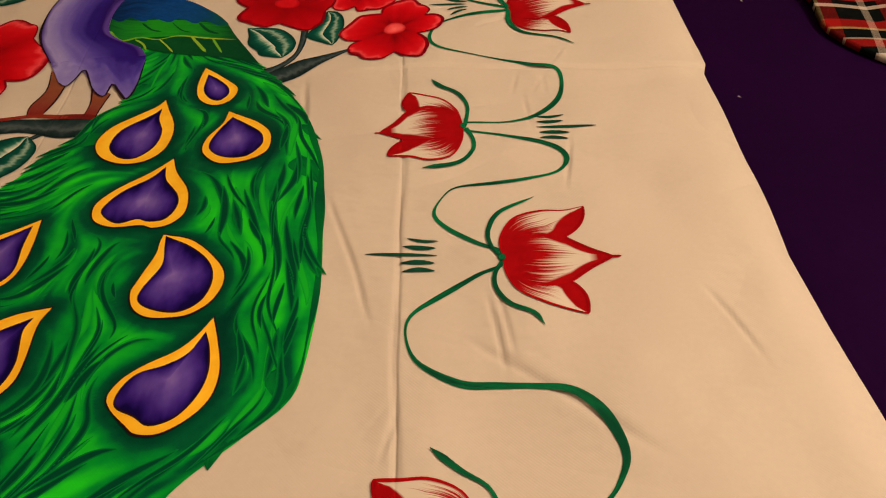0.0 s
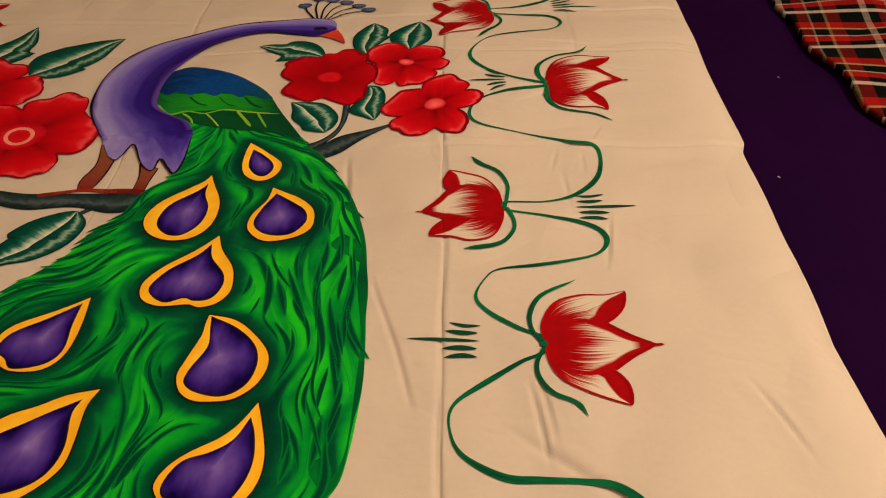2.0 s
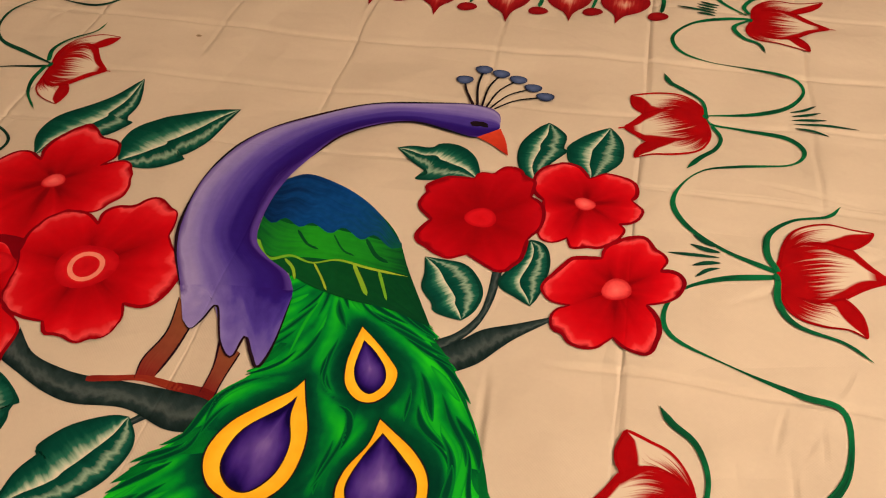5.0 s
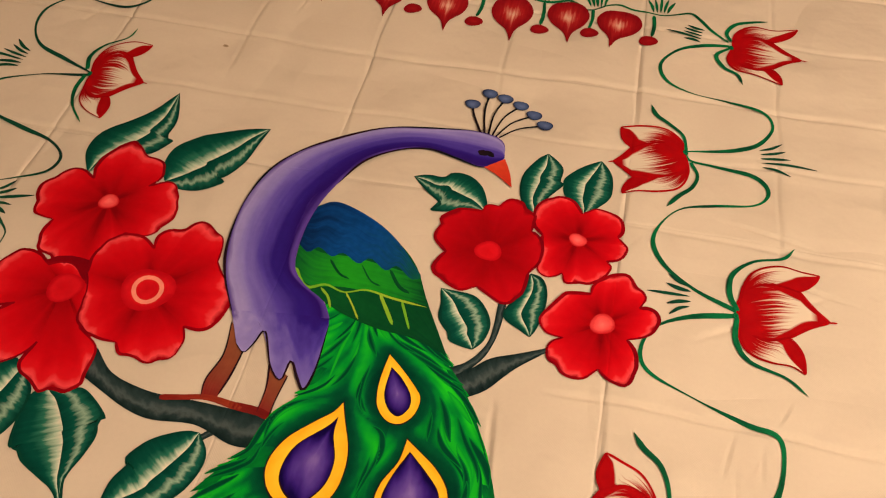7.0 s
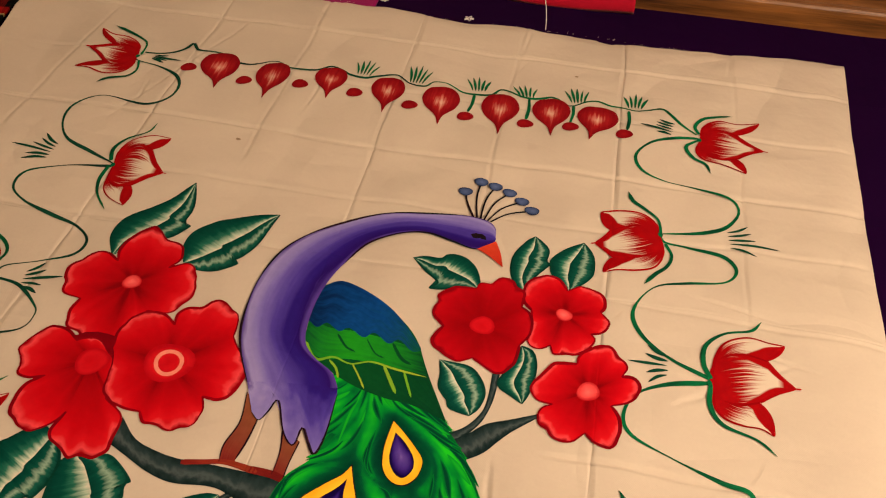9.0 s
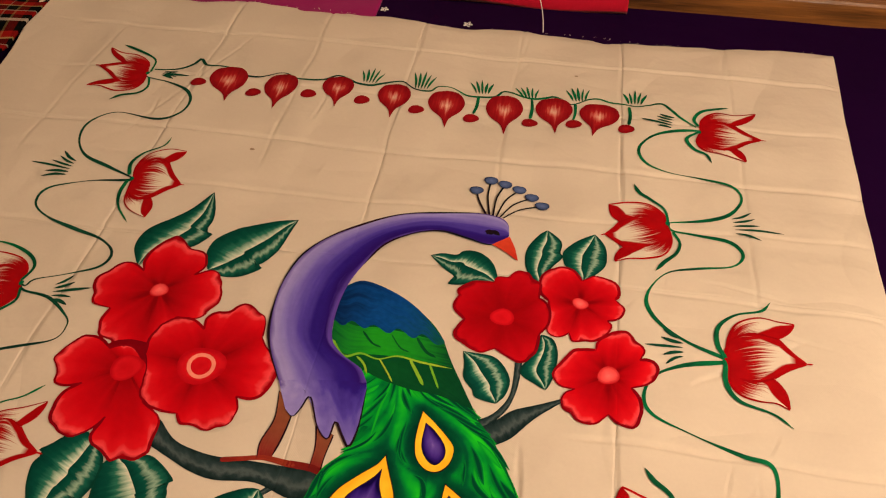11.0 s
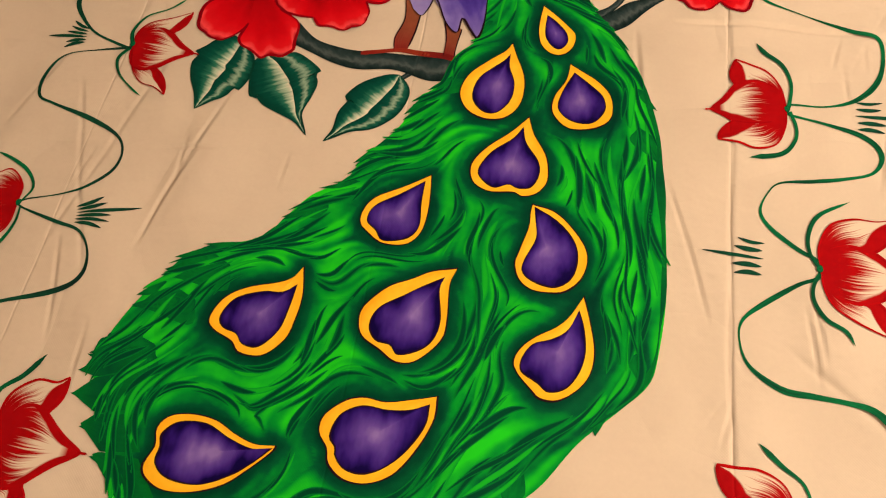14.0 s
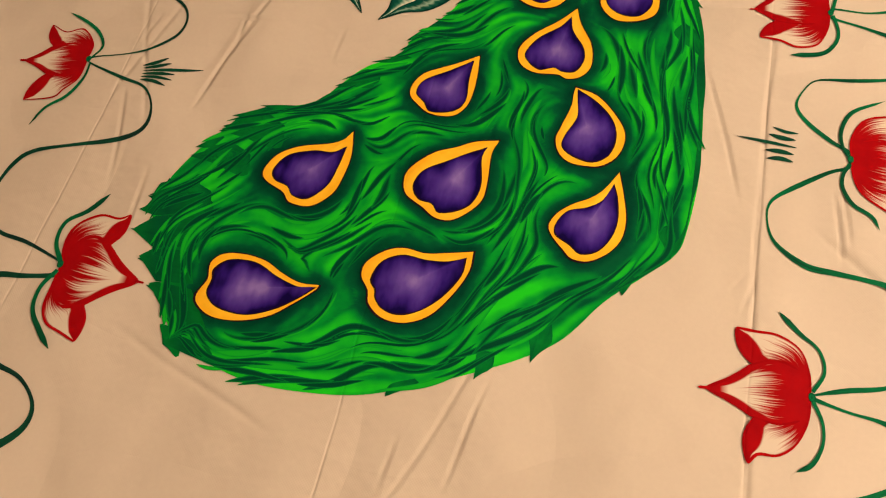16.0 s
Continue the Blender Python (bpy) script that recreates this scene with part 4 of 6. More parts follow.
HEARTS = []
HEARTS.append([(0.154, -0.897), (0.167, -0.907), (0.179, -0.922), (0.181, -0.936), (0.173, -0.947), (0.162, -0.942), (0.154, -0.926)])
HEARTS.append([(0.115, -0.963), (0.116, -0.982), (0.124, -1.006), (0.122, -1.031), (0.109, -1.049), (0.094, -1.050), (0.081, -1.037), (0.079, -1.019), (0.086, -0.998), (0.108, -0.974)])
HEARTS.append([(0.194, -0.984), (0.214, -1.002), (0.228, -1.018), (0.231, -1.037), (0.220, -1.054), (0.203, -1.056), (0.187, -1.048), (0.179, -1.033), (0.184, -1.009)])
HEARTS.append([(0.142, -1.070), (0.147, -1.091), (0.162, -1.114), (0.165, -1.132), (0.158, -1.149), (0.144, -1.152), (0.134, -1.148), (0.119, -1.154), (0.105, -1.145), (0.100, -1.132), (0.111, -1.108), (0.132, -1.087)])
HEARTS.append([(0.042, -1.157), (0.042, -1.183), (0.044, -1.212), (0.034, -1.228), (0.010, -1.234), (-0.000, -1.223), (-0.011, -1.212), (-0.006, -1.194), (0.018, -1.176)])
HEARTS.append([(0.166, -1.176), (0.191, -1.190), (0.209, -1.210), (0.215, -1.233), (0.210, -1.256), (0.194, -1.268), (0.173, -1.264), (0.161, -1.254), (0.162, -1.240), (0.171, -1.214), (0.168, -1.190)])
HEARTS.append([(0.221, -1.293), (0.227, -1.311), (0.230, -1.335), (0.226, -1.357), (0.215, -1.375), (0.199, -1.381), (0.187, -1.373), (0.172, -1.364), (0.171, -1.351), (0.180, -1.335), (0.198, -1.327), (0.212, -1.315)])
HEARTS.append([(0.081, -1.273), (0.078, -1.288), (0.084, -1.320), (0.080, -1.342), (0.068, -1.355), (0.049, -1.362), (0.040, -1.353), (0.025, -1.350), (0.016, -1.335), (0.022, -1.315), (0.046, -1.297), (0.062, -1.285)])
HEARTS.append([(-0.071, -1.299), (-0.073, -1.326), (-0.077, -1.351), (-0.092, -1.371), (-0.109, -1.370), (-0.118, -1.360), (-0.133, -1.355), (-0.139, -1.343), (-0.129, -1.322), (-0.104, -1.311), (-0.084, -1.309)])
HEARTS.append([(0.087, -1.411), (0.086, -1.432), (0.073, -1.457), (0.055, -1.475), (0.037, -1.483), (0.020, -1.480), (0.010, -1.470), (0.008, -1.462), (0.001, -1.452), (0.007, -1.432), (0.026, -1.421), (0.049, -1.422), (0.070, -1.419)])
HEARTS.append([(-0.053, -1.472), (-0.068, -1.488), (-0.086, -1.502), (-0.113, -1.513), (-0.142, -1.511), (-0.157, -1.499), (-0.157, -1.484), (-0.159, -1.472), (-0.146, -1.459), (-0.120, -1.457), (-0.095, -1.468), (-0.071, -1.475)])


def drop(points, heart):
    """A yellow drop with its violet heart; both outlines start at their tips."""
    c = np.mean(points, 0)
    edge = smooth(points + [points[0]], 72)
    out = fan("plume_drop", c + (edge - c) * 1.035, c, OUTLINE, sheet, 7.6, label="painted yellow drop with violet heart")
    edge = c + (edge - c) * (1 + 0.010 * np.sin(np.linspace(0, 23, 72)) * np.sin(np.linspace(0, math.pi, 72)))[:, None]
    fan("yellow_rim", edge, c, YELLOW, out, 8.2, rim=0.4)
    k = np.mean(heart, 0)
    inner = smooth(heart + [heart[0]], 72)
    fan("rim_shadow_line", k + (inner - k) * 1.045, k, OUTLINE, out, 8.8)
    wob = 1 + 0.010 * np.sin(np.linspace(0, 31, 72))[:, None]
    fan("violet_heart", k + (inner - k) * wob, k + (np.array(heart[0]) - k) * 0.06, VIOLET, out, 9.4)


for d, h in zip(DROPS, HEARTS):
    drop(d, h)

# --- branches ---
loft("branch", [(-0.152, -0.939), (-0.126, -0.962), (-0.093, -0.972), (-0.065, -0.975), (-0.025, -0.974), (0.015, -0.975), (0.045, -0.975)], [(-0.152, -0.973), (-0.127, -0.984), (-0.096, -0.997), (-0.065, -1.003), (-0.020, -0.999), (0.021, -1.012), (0.050, -1.011)], BARK, sheet, 1, label="painted slate-grey branch")
loft("branch", [(0.204, -0.885), (0.227, -0.871), (0.243, -0.847), (0.247, -0.823), (0.247, -0.792)], [(0.221, -0.898), (0.234, -0.877), (0.246, -0.858), (0.254, -0.827), (0.256, -0.790)], BARK, sheet, 0.2, label="painted slate-grey branch")
loft("branch", [(0.216, -0.891), (0.234, -0.877), (0.251, -0.861), (0.278, -0.849), (0.309, -0.835)], [(0.227, -0.917), (0.252, -0.900), (0.268, -0.880), (0.282, -0.864), (0.309, -0.840)], BARK, sheet, 0.9, label="painted slate-grey branch")
ribbon("twig", [(-0.0189, -1.0193), (-0.0067, -1.0077), (0.0062, -0.9959)], 0.008, BARK, sheet, 0)

# --- violet curved form with blue wing ---
loft("leg", [(-0.027, -0.8786), (-0.0224, -0.9161), (-0.0293, -0.9475), (-0.0269, -0.969)], [(-0.0029, -0.9013), (-0.006, -0.9364), (-0.0105, -0.9629), (-0.0098, -0.9692)], LEG, sheet, 1, label="painted brown stalk")
loft("leg", [(0.0283, -0.9159), (0.0343, -0.9449), (0.0344, -0.9736)], [(0.0514, -0.9274), (0.0484, -0.9536), (0.0478, -0.9757)], LEG, sheet, 1, label="painted brown stalk")
for c in ([(-0.027, -0.8786), (-0.0224, -0.9161), (-0.0293, -0.9475), (-0.0269, -0.969)], [(-0.0029, -0.9013), (-0.006, -0.9364), (-0.0105, -0.9629)], [(0.0283, -0.9159), (0.0343, -0.9449), (0.0344, -0.9736)], [(0.0514, -0.9274), (0.0484, -0.9536), (0.0478, -0.9757)]):
    ribbon("leg_contour", c, 0.0017, OUTLINE, sheet, 1.6, (0.5, 0.3), 0.3)
ribbon("foot", [(-0.0666, -0.9781), (-0.0439, -0.9731), (-0.0194, -0.9679), (0.0076, -0.9708), (0.018, -0.9727)], 0.0075, FOOT, sheet, 1.3)
ribbon("foot", [(0.0076, -0.9708), (0.034, -0.9723), (0.0464, -0.9752), (0.0552, -0.9746)], 0.0075, FOOT, sheet, 1.3)
wing = loft("wing", [(0.017, -0.7997), (0.034, -0.8184), (0.0823, -0.8434), (0.1261, -0.8547), (0.164, -0.8569), (0.2047, -0.8688)], [(0.0148, -0.7045), (0.0337, -0.6934), (0.0751, -0.7072), (0.118, -0.7348), (0.1488, -0.7647), (0.1713, -0.8082), (0.2044, -0.8665)], WING_DARK, sheet, 7.6, label="painted wing form in blue and green")
loft("green_band", [(0.0122, -0.7608), (0.0409, -0.7723), (0.0736, -0.7709), (0.1105, -0.7734), (0.1567, -0.778)], [(0.0163, -0.7999), (0.0409, -0.8173), (0.0754, -0.8119), (0.118, -0.8123), (0.1728, -0.8174)], WING_GREEN, wing, 8.2)
loft("blue_band", [(0.0105, -0.7122), (0.0335, -0.6924), (0.0749, -0.7063), (0.1178, -0.7339), (0.1563, -0.7754)], [(0.0119, -0.7656), (0.0262, -0.7755), (0.0354, -0.7647), (0.0542, -0.7758), (0.0639, -0.7668), (0.0854, -0.7782), (0.0963, -0.7674), (0.1176, -0.7805), (0.1272, -0.7699), (0.147, -0.784), (0.1577, -0.7796)], WING_BLUE, wing, 8.8)
for c in ([(0.0175, -0.8015), (0.0381, -0.8204), (0.0578, -0.8129), (0.0803, -0.8181), (0.1034, -0.8102), (0.1323, -0.8135), (0.1725, -0.8158)], [(0.0539, -0.8179), (0.0647, -0.8275), (0.0713, -0.8409)], [(0.0823, -0.8178), (0.0941, -0.8331), (0.1042, -0.8483)], [(0.1193, -0.812), (0.1321, -0.8314), (0.1417, -0.8465)], [(0.1445, -0.815), (0.153, -0.8323), (0.1604, -0.8477)]):
    ribbon("lime_line", c, 0.0030, LIME, wing, 9.4, (0.4, 0.1), 0.25)
for c in ([(0.0536, -0.7795), (0.0681, -0.7954), (0.0814, -0.8004)], [(0.09, -0.7793), (0.1043, -0.7969), (0.1174, -0.8019)], [(0.1222, -0.7779), (0.1363, -0.7963), (0.1501, -0.8029)]):
    ribbon("scallop_line", c, 0.003, WING_DARK, wing, 9.4, (0.4, 0.1), 0.25)
ribbon("yellow_spot", [(0.0166, -0.798), (0.025, -0.811), (0.0351, -0.8226)], 0.0065, LIME, wing, 9.8, (0.2, 0.2))

NECK_OUT = [(0.2169, -0.5695), (0.2132, -0.5503), (0.1981, -0.5384), (0.1647, -0.534), (0.1078, -0.5415), (0.0518, -0.5538), (0.0073, -0.5785), (-0.0333, -0.615), (-0.062, -0.6585), (-0.0722, -0.718), (-0.069, -0.7781), (-0.056, -0.8219), (-0.0313, -0.8669)]
NECK_IN = [(0.2174, -0.574), (0.2116, -0.5874), (0.1904, -0.5963), (0.1598, -0.5875), (0.1221, -0.5784), (0.0833, -0.589), (0.0482, -0.616), (0.0268, -0.6631), (0.0152, -0.7064), (0.0124, -0.756), (0.0177, -0.7969), (0.0354, -0.8182), (0.0621, -0.8347), (0.074, -0.853)]
HEM_TOP = [(-0.0315, -0.8662), (-0.0037, -0.8626), (0.0233, -0.8592), (0.0504, -0.8558), (0.074, -0.853)]
HEM = [(-0.0128, -0.9029), (-0.002, -0.9114), (0.0053, -0.8993), (0.0127, -0.8838), (0.0299, -0.9194), (0.0459, -0.9342), (0.0498, -0.911), (0.0613, -0.9273), (0.0723, -0.9397), (0.0775, -0.912), (0.0762, -0.8625)]
neck = loft("neck_form", NECK_OUT, NECK_IN, NECK, sheet, 10.4, cols=26, label="painted violet curved form")
loft("drape", HEM_TOP, HEM, NECK_HEM, neck, 10.4, 50, 22, "ragged violet hem")
ribbon("contour", HEM, 0.0020, OUTLINE, neck, 10.9, (0.3, 0.3), 0.3)
ribbon("contour", NECK_OUT[2:13], 0.0026, OUTLINE, neck, 10.9, (0.3, 0.3), 0.3)
ribbon("contour", NECK_IN[1:8], 0.0026, OUTLINE, neck, 10.9, (0.3, 0.3), 0.3)
loft("beak", [(0.1951, -0.5955), (0.2137, -0.606), (0.2341, -0.6224)], [(0.2184, -0.5761), (0.2277, -0.5972), (0.2339, -0.6203)], BEAK, neck, 11.3)
ribbon("dark_mark", [(0.183, -0.5690), (0.190, -0.5715), (0.197, -0.5705), (0.204, -0.5760)], 0.0080, OUTLINE, neck, 11.3, (0.2, 0.2), 0.4)
for foot, ball in zip([(0.1796, -0.5353), (0.1848, -0.5369), (0.1899, -0.5385), (0.1949, -0.5389), (0.1998, -0.5393), (0.2048, -0.5398)], [(0.1595, -0.4825), (0.1785, -0.4576), (0.2006, -0.4633), (0.2226, -0.4715), (0.2424, -0.4863), (0.2588, -0.5036)]):
    mid = (0.5 * (foot[0] + ball[0]) - 0.004, 0.5 * (foot[1] + ball[1]) + 0.004)
    stem = ribbon("crest_stem", [foot, mid, ball], 0.0030, OUTLINE, neck, 8, (0.9, 0.5))
    fan("crest_bead", oval(ball, 0.0108, 0.0088), ball, CREST, neck, 9.6)


# --- blossoms ---
def blossom(centre, petals, heart, material, layer, ring=False, heart_material=None):
    """A five-petalled blossom. petals: the outer curve of each, from one notch to the next."""
    c = np.array(centre)
    far = max(np.hypot(*(np.array(p) - c).T).max() for p in petals)
    back = fan("blossom", oval(c, far * 0.35, far * 0.35), c, ROSE_EDGE, sheet, layer, label="painted red blossom with rounded petals")
    for p in petals:
        edge = smooth(p, step=0.003)
        n = len(edge)
        # a fine wobble of the brush along the rim
        edge = c + (edge - c) * (1 + 0.008 * np.sin(np.arange(n) * 0.9 + p[0][0] * 300) * np.sin(np.linspace(0, math.pi, n)))[:, None]
        r = np.linspace(0.03, 1, 16)
        pts = c + (edge - c)[None] * r[:, None, None]
        uv = np.stack(np.broadcast_arrays(np.linspace(0, 1, n)[None], r[:, None]), -1)
        painted("petal", pts.reshape(-1, 2), grid_faces(16, n), uv.reshape(-1, 2), material, back, layer + 0.6)
        ribbon("petal_edge", [tuple(q) for q in edge[::3]] + [tuple(edge[-1])], 0.0032, ROSE_EDGE, back, layer + 1.0, (0.6, 0.6), 0.25)
    fan("heart", oval(c, heart, heart * 0.95), c, heart_material or ROSE_HEART, back, layer + 1.5)
    if ring:
        fan("pale_ring", oval(c, heart * 0.62, heart * 0.62, wobble=0.02), c, ROSE_RING, back, layer + 1.9, rim=0.72)


blossom((-0.229, -0.751), [[(-0.264, -0.719), (-0.271, -0.701), (-0.269, -0.680), (-0.259, -0.662), (-0.248, -0.650), (-0.237, -0.651), (-0.217, -0.669), (-0.195, -0.674), (-0.185, -0.698), (-0.195, -0.716)],
    [(-0.195, -0.716), (-0.172, -0.704), (-0.157, -0.717), (-0.145, -0.753), (-0.151, -0.771), (-0.161, -0.791), (-0.188, -0.793)],
    [(-0.188, -0.793), (-0.202, -0.832), (-0.217, -0.839)],
    [(-0.217, -0.839), (-0.229, -0.845), (-0.237, -0.850), (-0.249, -0.849), (-0.258, -0.838), (-0.275, -0.836), (-0.277, -0.828), (-0.283, -0.811), (-0.279, -0.791)],
    [(-0.279, -0.791), (-0.302, -0.787), (-0.308, -0.781), (-0.312, -0.765), (-0.319, -0.754), (-0.318, -0.738), (-0.308, -0.726), (-0.302, -0.712), (-0.285, -0.707), (-0.264, -0.719)]], 0.0125, ROSE, 2)
blossom((-0.220, -0.877), [[(-0.251, -0.853), (-0.270, -0.840), (-0.291, -0.839), (-0.302, -0.853), (-0.312, -0.874), (-0.309, -0.884), (-0.300, -0.895), (-0.297, -0.910), (-0.280, -0.913), (-0.263, -0.907)],
    [(-0.263, -0.907), (-0.279, -0.921), (-0.282, -0.937), (-0.279, -0.958), (-0.266, -0.969), (-0.249, -0.978), (-0.234, -0.971), (-0.221, -0.956), (-0.217, -0.946)],
    [(-0.217, -0.946), (-0.223, -0.971), (-0.215, -0.983), (-0.202, -0.988), (-0.190, -0.998), (-0.178, -0.992), (-0.165, -0.993), (-0.152, -0.984), (-0.152, -0.966), (-0.154, -0.939), (-0.182, -0.921)],
    [(-0.182, -0.921), (-0.182, -0.903), (-0.188, -0.878), (-0.203, -0.863)],
    [(-0.203, -0.863), (-0.226, -0.845), (-0.246, -0.848), (-0.251, -0.853)]], 0.020, ROSE, 4, heart_material=ROSE_HEART_RED)
blossom((-0.132, -0.859), [[(-0.206, -0.853), (-0.209, -0.829), (-0.198, -0.804), (-0.180, -0.794), (-0.161, -0.796), (-0.146, -0.807)],
    [(-0.146, -0.807), (-0.149, -0.789), (-0.139, -0.776), (-0.125, -0.774), (-0.118, -0.763), (-0.105, -0.756), (-0.093, -0.764), (-0.076, -0.776), (-0.071, -0.797), (-0.070, -0.808)],
    [(-0.070, -0.808), (-0.060, -0.822), (-0.036, -0.847), (-0.038, -0.866), (-0.043, -0.883), (-0.056, -0.895), (-0.076, -0.894)],
    [(-0.076, -0.894), (-0.069, -0.911), (-0.073, -0.933), (-0.088, -0.940), (-0.097, -0.946), (-0.111, -0.940), (-0.127, -0.941), (-0.136, -0.929)],
    [(-0.136, -0.929), (-0.151, -0.929), (-0.171, -0.925), (-0.188, -0.912), (-0.192, -0.894), (-0.197, -0.870), (-0.206, -0.853)]], 0.029, ROSE, 6, ring=True, heart_material=ROSE_HEART_RED)
blossom((0.322, -0.689), [[(0.281, -0.689), (0.269, -0.673), (0.270, -0.642), (0.292, -0.625), (0.310, -0.628), (0.323, -0.646)],
    [(0.323, -0.646), (0.341, -0.634), (0.361, -0.641), (0.368, -0.645), (0.372, -0.664), (0.367, -0.675)],
    [(0.367, -0.675), (0.379, -0.692), (0.370, -0.709), (0.357, -0.713)],
    [(0.357, -0.713), (0.363, -0.723), (0.352, -0.740), (0.338, -0.748), (0.327, -0.748), (0.316, -0.752), (0.310, -0.739)],
    [(0.310, -0.739), (0.296, -0.747), (0.282, -0.738), (0.284, -0.714), (0.281, -0.689)]], 0.0105, ROSE, 3)
blossom((0.224, -0.726), [[(0.177, -0.738), (0.160, -0.720), (0.164, -0.701), (0.162, -0.690), (0.180, -0.673), (0.207, -0.668)],
    [(0.207, -0.668), (0.211, -0.655), (0.225, -0.655), (0.233, -0.642), (0.250, -0.642), (0.257, -0.655), (0.268, -0.659), (0.268, -0.686)],
    [(0.268, -0.686), (0.281, -0.698), (0.284, -0.725), (0.273, -0.746)],
    [(0.273, -0.746), (0.270, -0.772), (0.254, -0.791), (0.237, -0.785), (0.220, -0.776)],
    [(0.220, -0.776), (0.202, -0.785), (0.185, -0.777), (0.168, -0.765), (0.170, -0.750), (0.177, -0.738)]], 0.015, ROSE_DEEP, 5, heart_material=ROSE_HEART_RED)
blossom((0.361, -0.796), [[(0.345, -0.760), (0.347, -0.747), (0.358, -0.737), (0.371, -0.729), (0.385, -0.730), (0.390, -0.740), (0.404, -0.753), (0.398, -0.769)],
    [(0.398, -0.769), (0.413, -0.768), (0.420, -0.781), (0.415, -0.795), (0.406, -0.804), (0.388, -0.811)],
    [(0.388, -0.811), (0.397, -0.823), (0.400, -0.841), (0.394, -0.864), (0.385, -0.867), (0.370, -0.861), (0.362, -0.852)],
    [(0.362, -0.852), (0.346, -0.867), (0.328, -0.865), (0.318, -0.854), (0.308, -0.847), (0.309, -0.829), (0.322, -0.820)],
    [(0.322, -0.820), (0.306, -0.818), (0.296, -0.808), (0.296, -0.796), (0.308, -0.778), (0.319, -0.764), (0.345, -0.760)]], 0.0135, ROSE, 5)


# --- leaves ---
def leaf(bright_side, deep_side):
    """A leaf between its two side curves, both from the stalk to the tip: pale along the spine on one side, along the margin on the other."""
    up, down = smooth(bright_side, 48), smooth(deep_side, 48)
    s = np.linspace(0, 1, 48)
    lean = 0.06 * np.sin(s * math.pi) * math.copysign(1, up[0][0])
    spine = up * (0.5 + lean)[:, None] + down * (0.5 - lean)[:, None]
    back = loft("leaf", spine + (up - spine) * 1.05, spine + (down - spine) * 1.05, LEAF_EDGE, sheet, 1, 48, 9, "painted dark green leaf with pale brushed veins", False)
    loft("leaf_half", spine, up, LEAF, back, 1.5, 48, 8, curved=False)
    loft("leaf_half", spine, down, LEAF_DEEP, back, 1.5, 48, 8, curved=False)
    for c in (up, down):
        ribbon("leaf_margin", [tuple(q) for q in c[::3]] + [tuple(c[-1])], 0.0024, LEAF_EDGE, back, 1.8, (0.5, 0.3), 0.3)


leaf([(0.209, -0.666), (0.209, -0.653), (0.199, -0.630), (0.181, -0.615), (0.161, -0.614), (0.151, -0.625), (0.132, -0.625), (0.115, -0.631)], [(0.209, -0.668), (0.182, -0.670), (0.166, -0.679), (0.146, -0.680), (0.156, -0.669), (0.136, -0.652), (0.115, -0.631)])
leaf([(0.266, -0.659), (0.252, -0.643), (0.245, -0.620), (0.246, -0.594), (0.259, -0.568), (0.270, -0.554)], [(0.266, -0.659), (0.276, -0.647), (0.278, -0.630), (0.294, -0.604), (0.290, -0.597), (0.291, -0.577), (0.280, -0.563), (0.270, -0.554)])
leaf([(0.324, -0.647), (0.312, -0.632), (0.299, -0.619), (0.296, -0.596), (0.299, -0.589), (0.314, -0.571), (0.337, -0.553)], [(0.324, -0.647), (0.338, -0.633), (0.351, -0.614), (0.353, -0.593), (0.349, -0.573), (0.337, -0.553)])
leaf([(0.230, -0.855), (0.213, -0.852), (0.203, -0.848), (0.203, -0.842), (0.189, -0.825), (0.187, -0.806), (0.182, -0.787)], [(0.230, -0.855), (0.239, -0.841), (0.242, -0.821), (0.234, -0.803), (0.220, -0.790), (0.198, -0.788), (0.182, -0.787)])
leaf([(0.276, -0.746), (0.270, -0.772), (0.256, -0.799), (0.259, -0.810), (0.274, -0.818), (0.287, -0.826)], [(0.276, -0.746), (0.290, -0.752), (0.297, -0.771), (0.296, -0.796), (0.292, -0.813), (0.287, -0.826)])
leaf([(-0.278, -0.710), (-0.296, -0.674), (-0.291, -0.642), (-0.263, -0.611), (-0.242, -0.586), (-0.224, -0.552)], [(-0.276, -0.710), (-0.253, -0.679), (-0.221, -0.665), (-0.211, -0.658), (-0.198, -0.635), (-0.209, -0.634), (-0.208, -0.602), (-0.224, -0.552)])
leaf([(-0.180, -0.703), (-0.191, -0.679), (-0.188, -0.648), (-0.165, -0.621), (-0.148, -0.611), (-0.116, -0.595), (-0.087, -0.585)], [(-0.179, -0.705), (-0.158, -0.712), (-0.132, -0.708), (-0.109, -0.690), (-0.118, -0.687), (-0.108, -0.675), (-0.096, -0.647), (-0.091, -0.607), (-0.087, -0.585)])
leaf([(-0.227, -0.968), (-0.246, -0.975), (-0.260, -0.991), (-0.269, -1.000), (-0.263, -1.005), (-0.268, -1.018), (-0.263, -1.040), (-0.250, -1.066), (-0.244, -1.089)], [(-0.208, -0.985), (-0.196, -1.002), (-0.194, -1.029), (-0.202, -1.053), (-0.207, -1.048), (-0.214, -1.064), (-0.229, -1.075), (-0.244, -1.089)])
leaf([(-0.184, -0.992), (-0.195, -1.006), (-0.190, -1.040), (-0.183, -1.060), (-0.177, -1.058), (-0.164, -1.071), (-0.140, -1.083), (-0.122, -1.092), (-0.105, -1.109)], [(-0.179, -0.986), (-0.161, -0.988), (-0.146, -0.986), (-0.127, -0.997), (-0.110, -1.012), (-0.117, -1.015), (-0.110, -1.031), (-0.113, -1.058), (-0.117, -1.080), (-0.105, -1.109)])
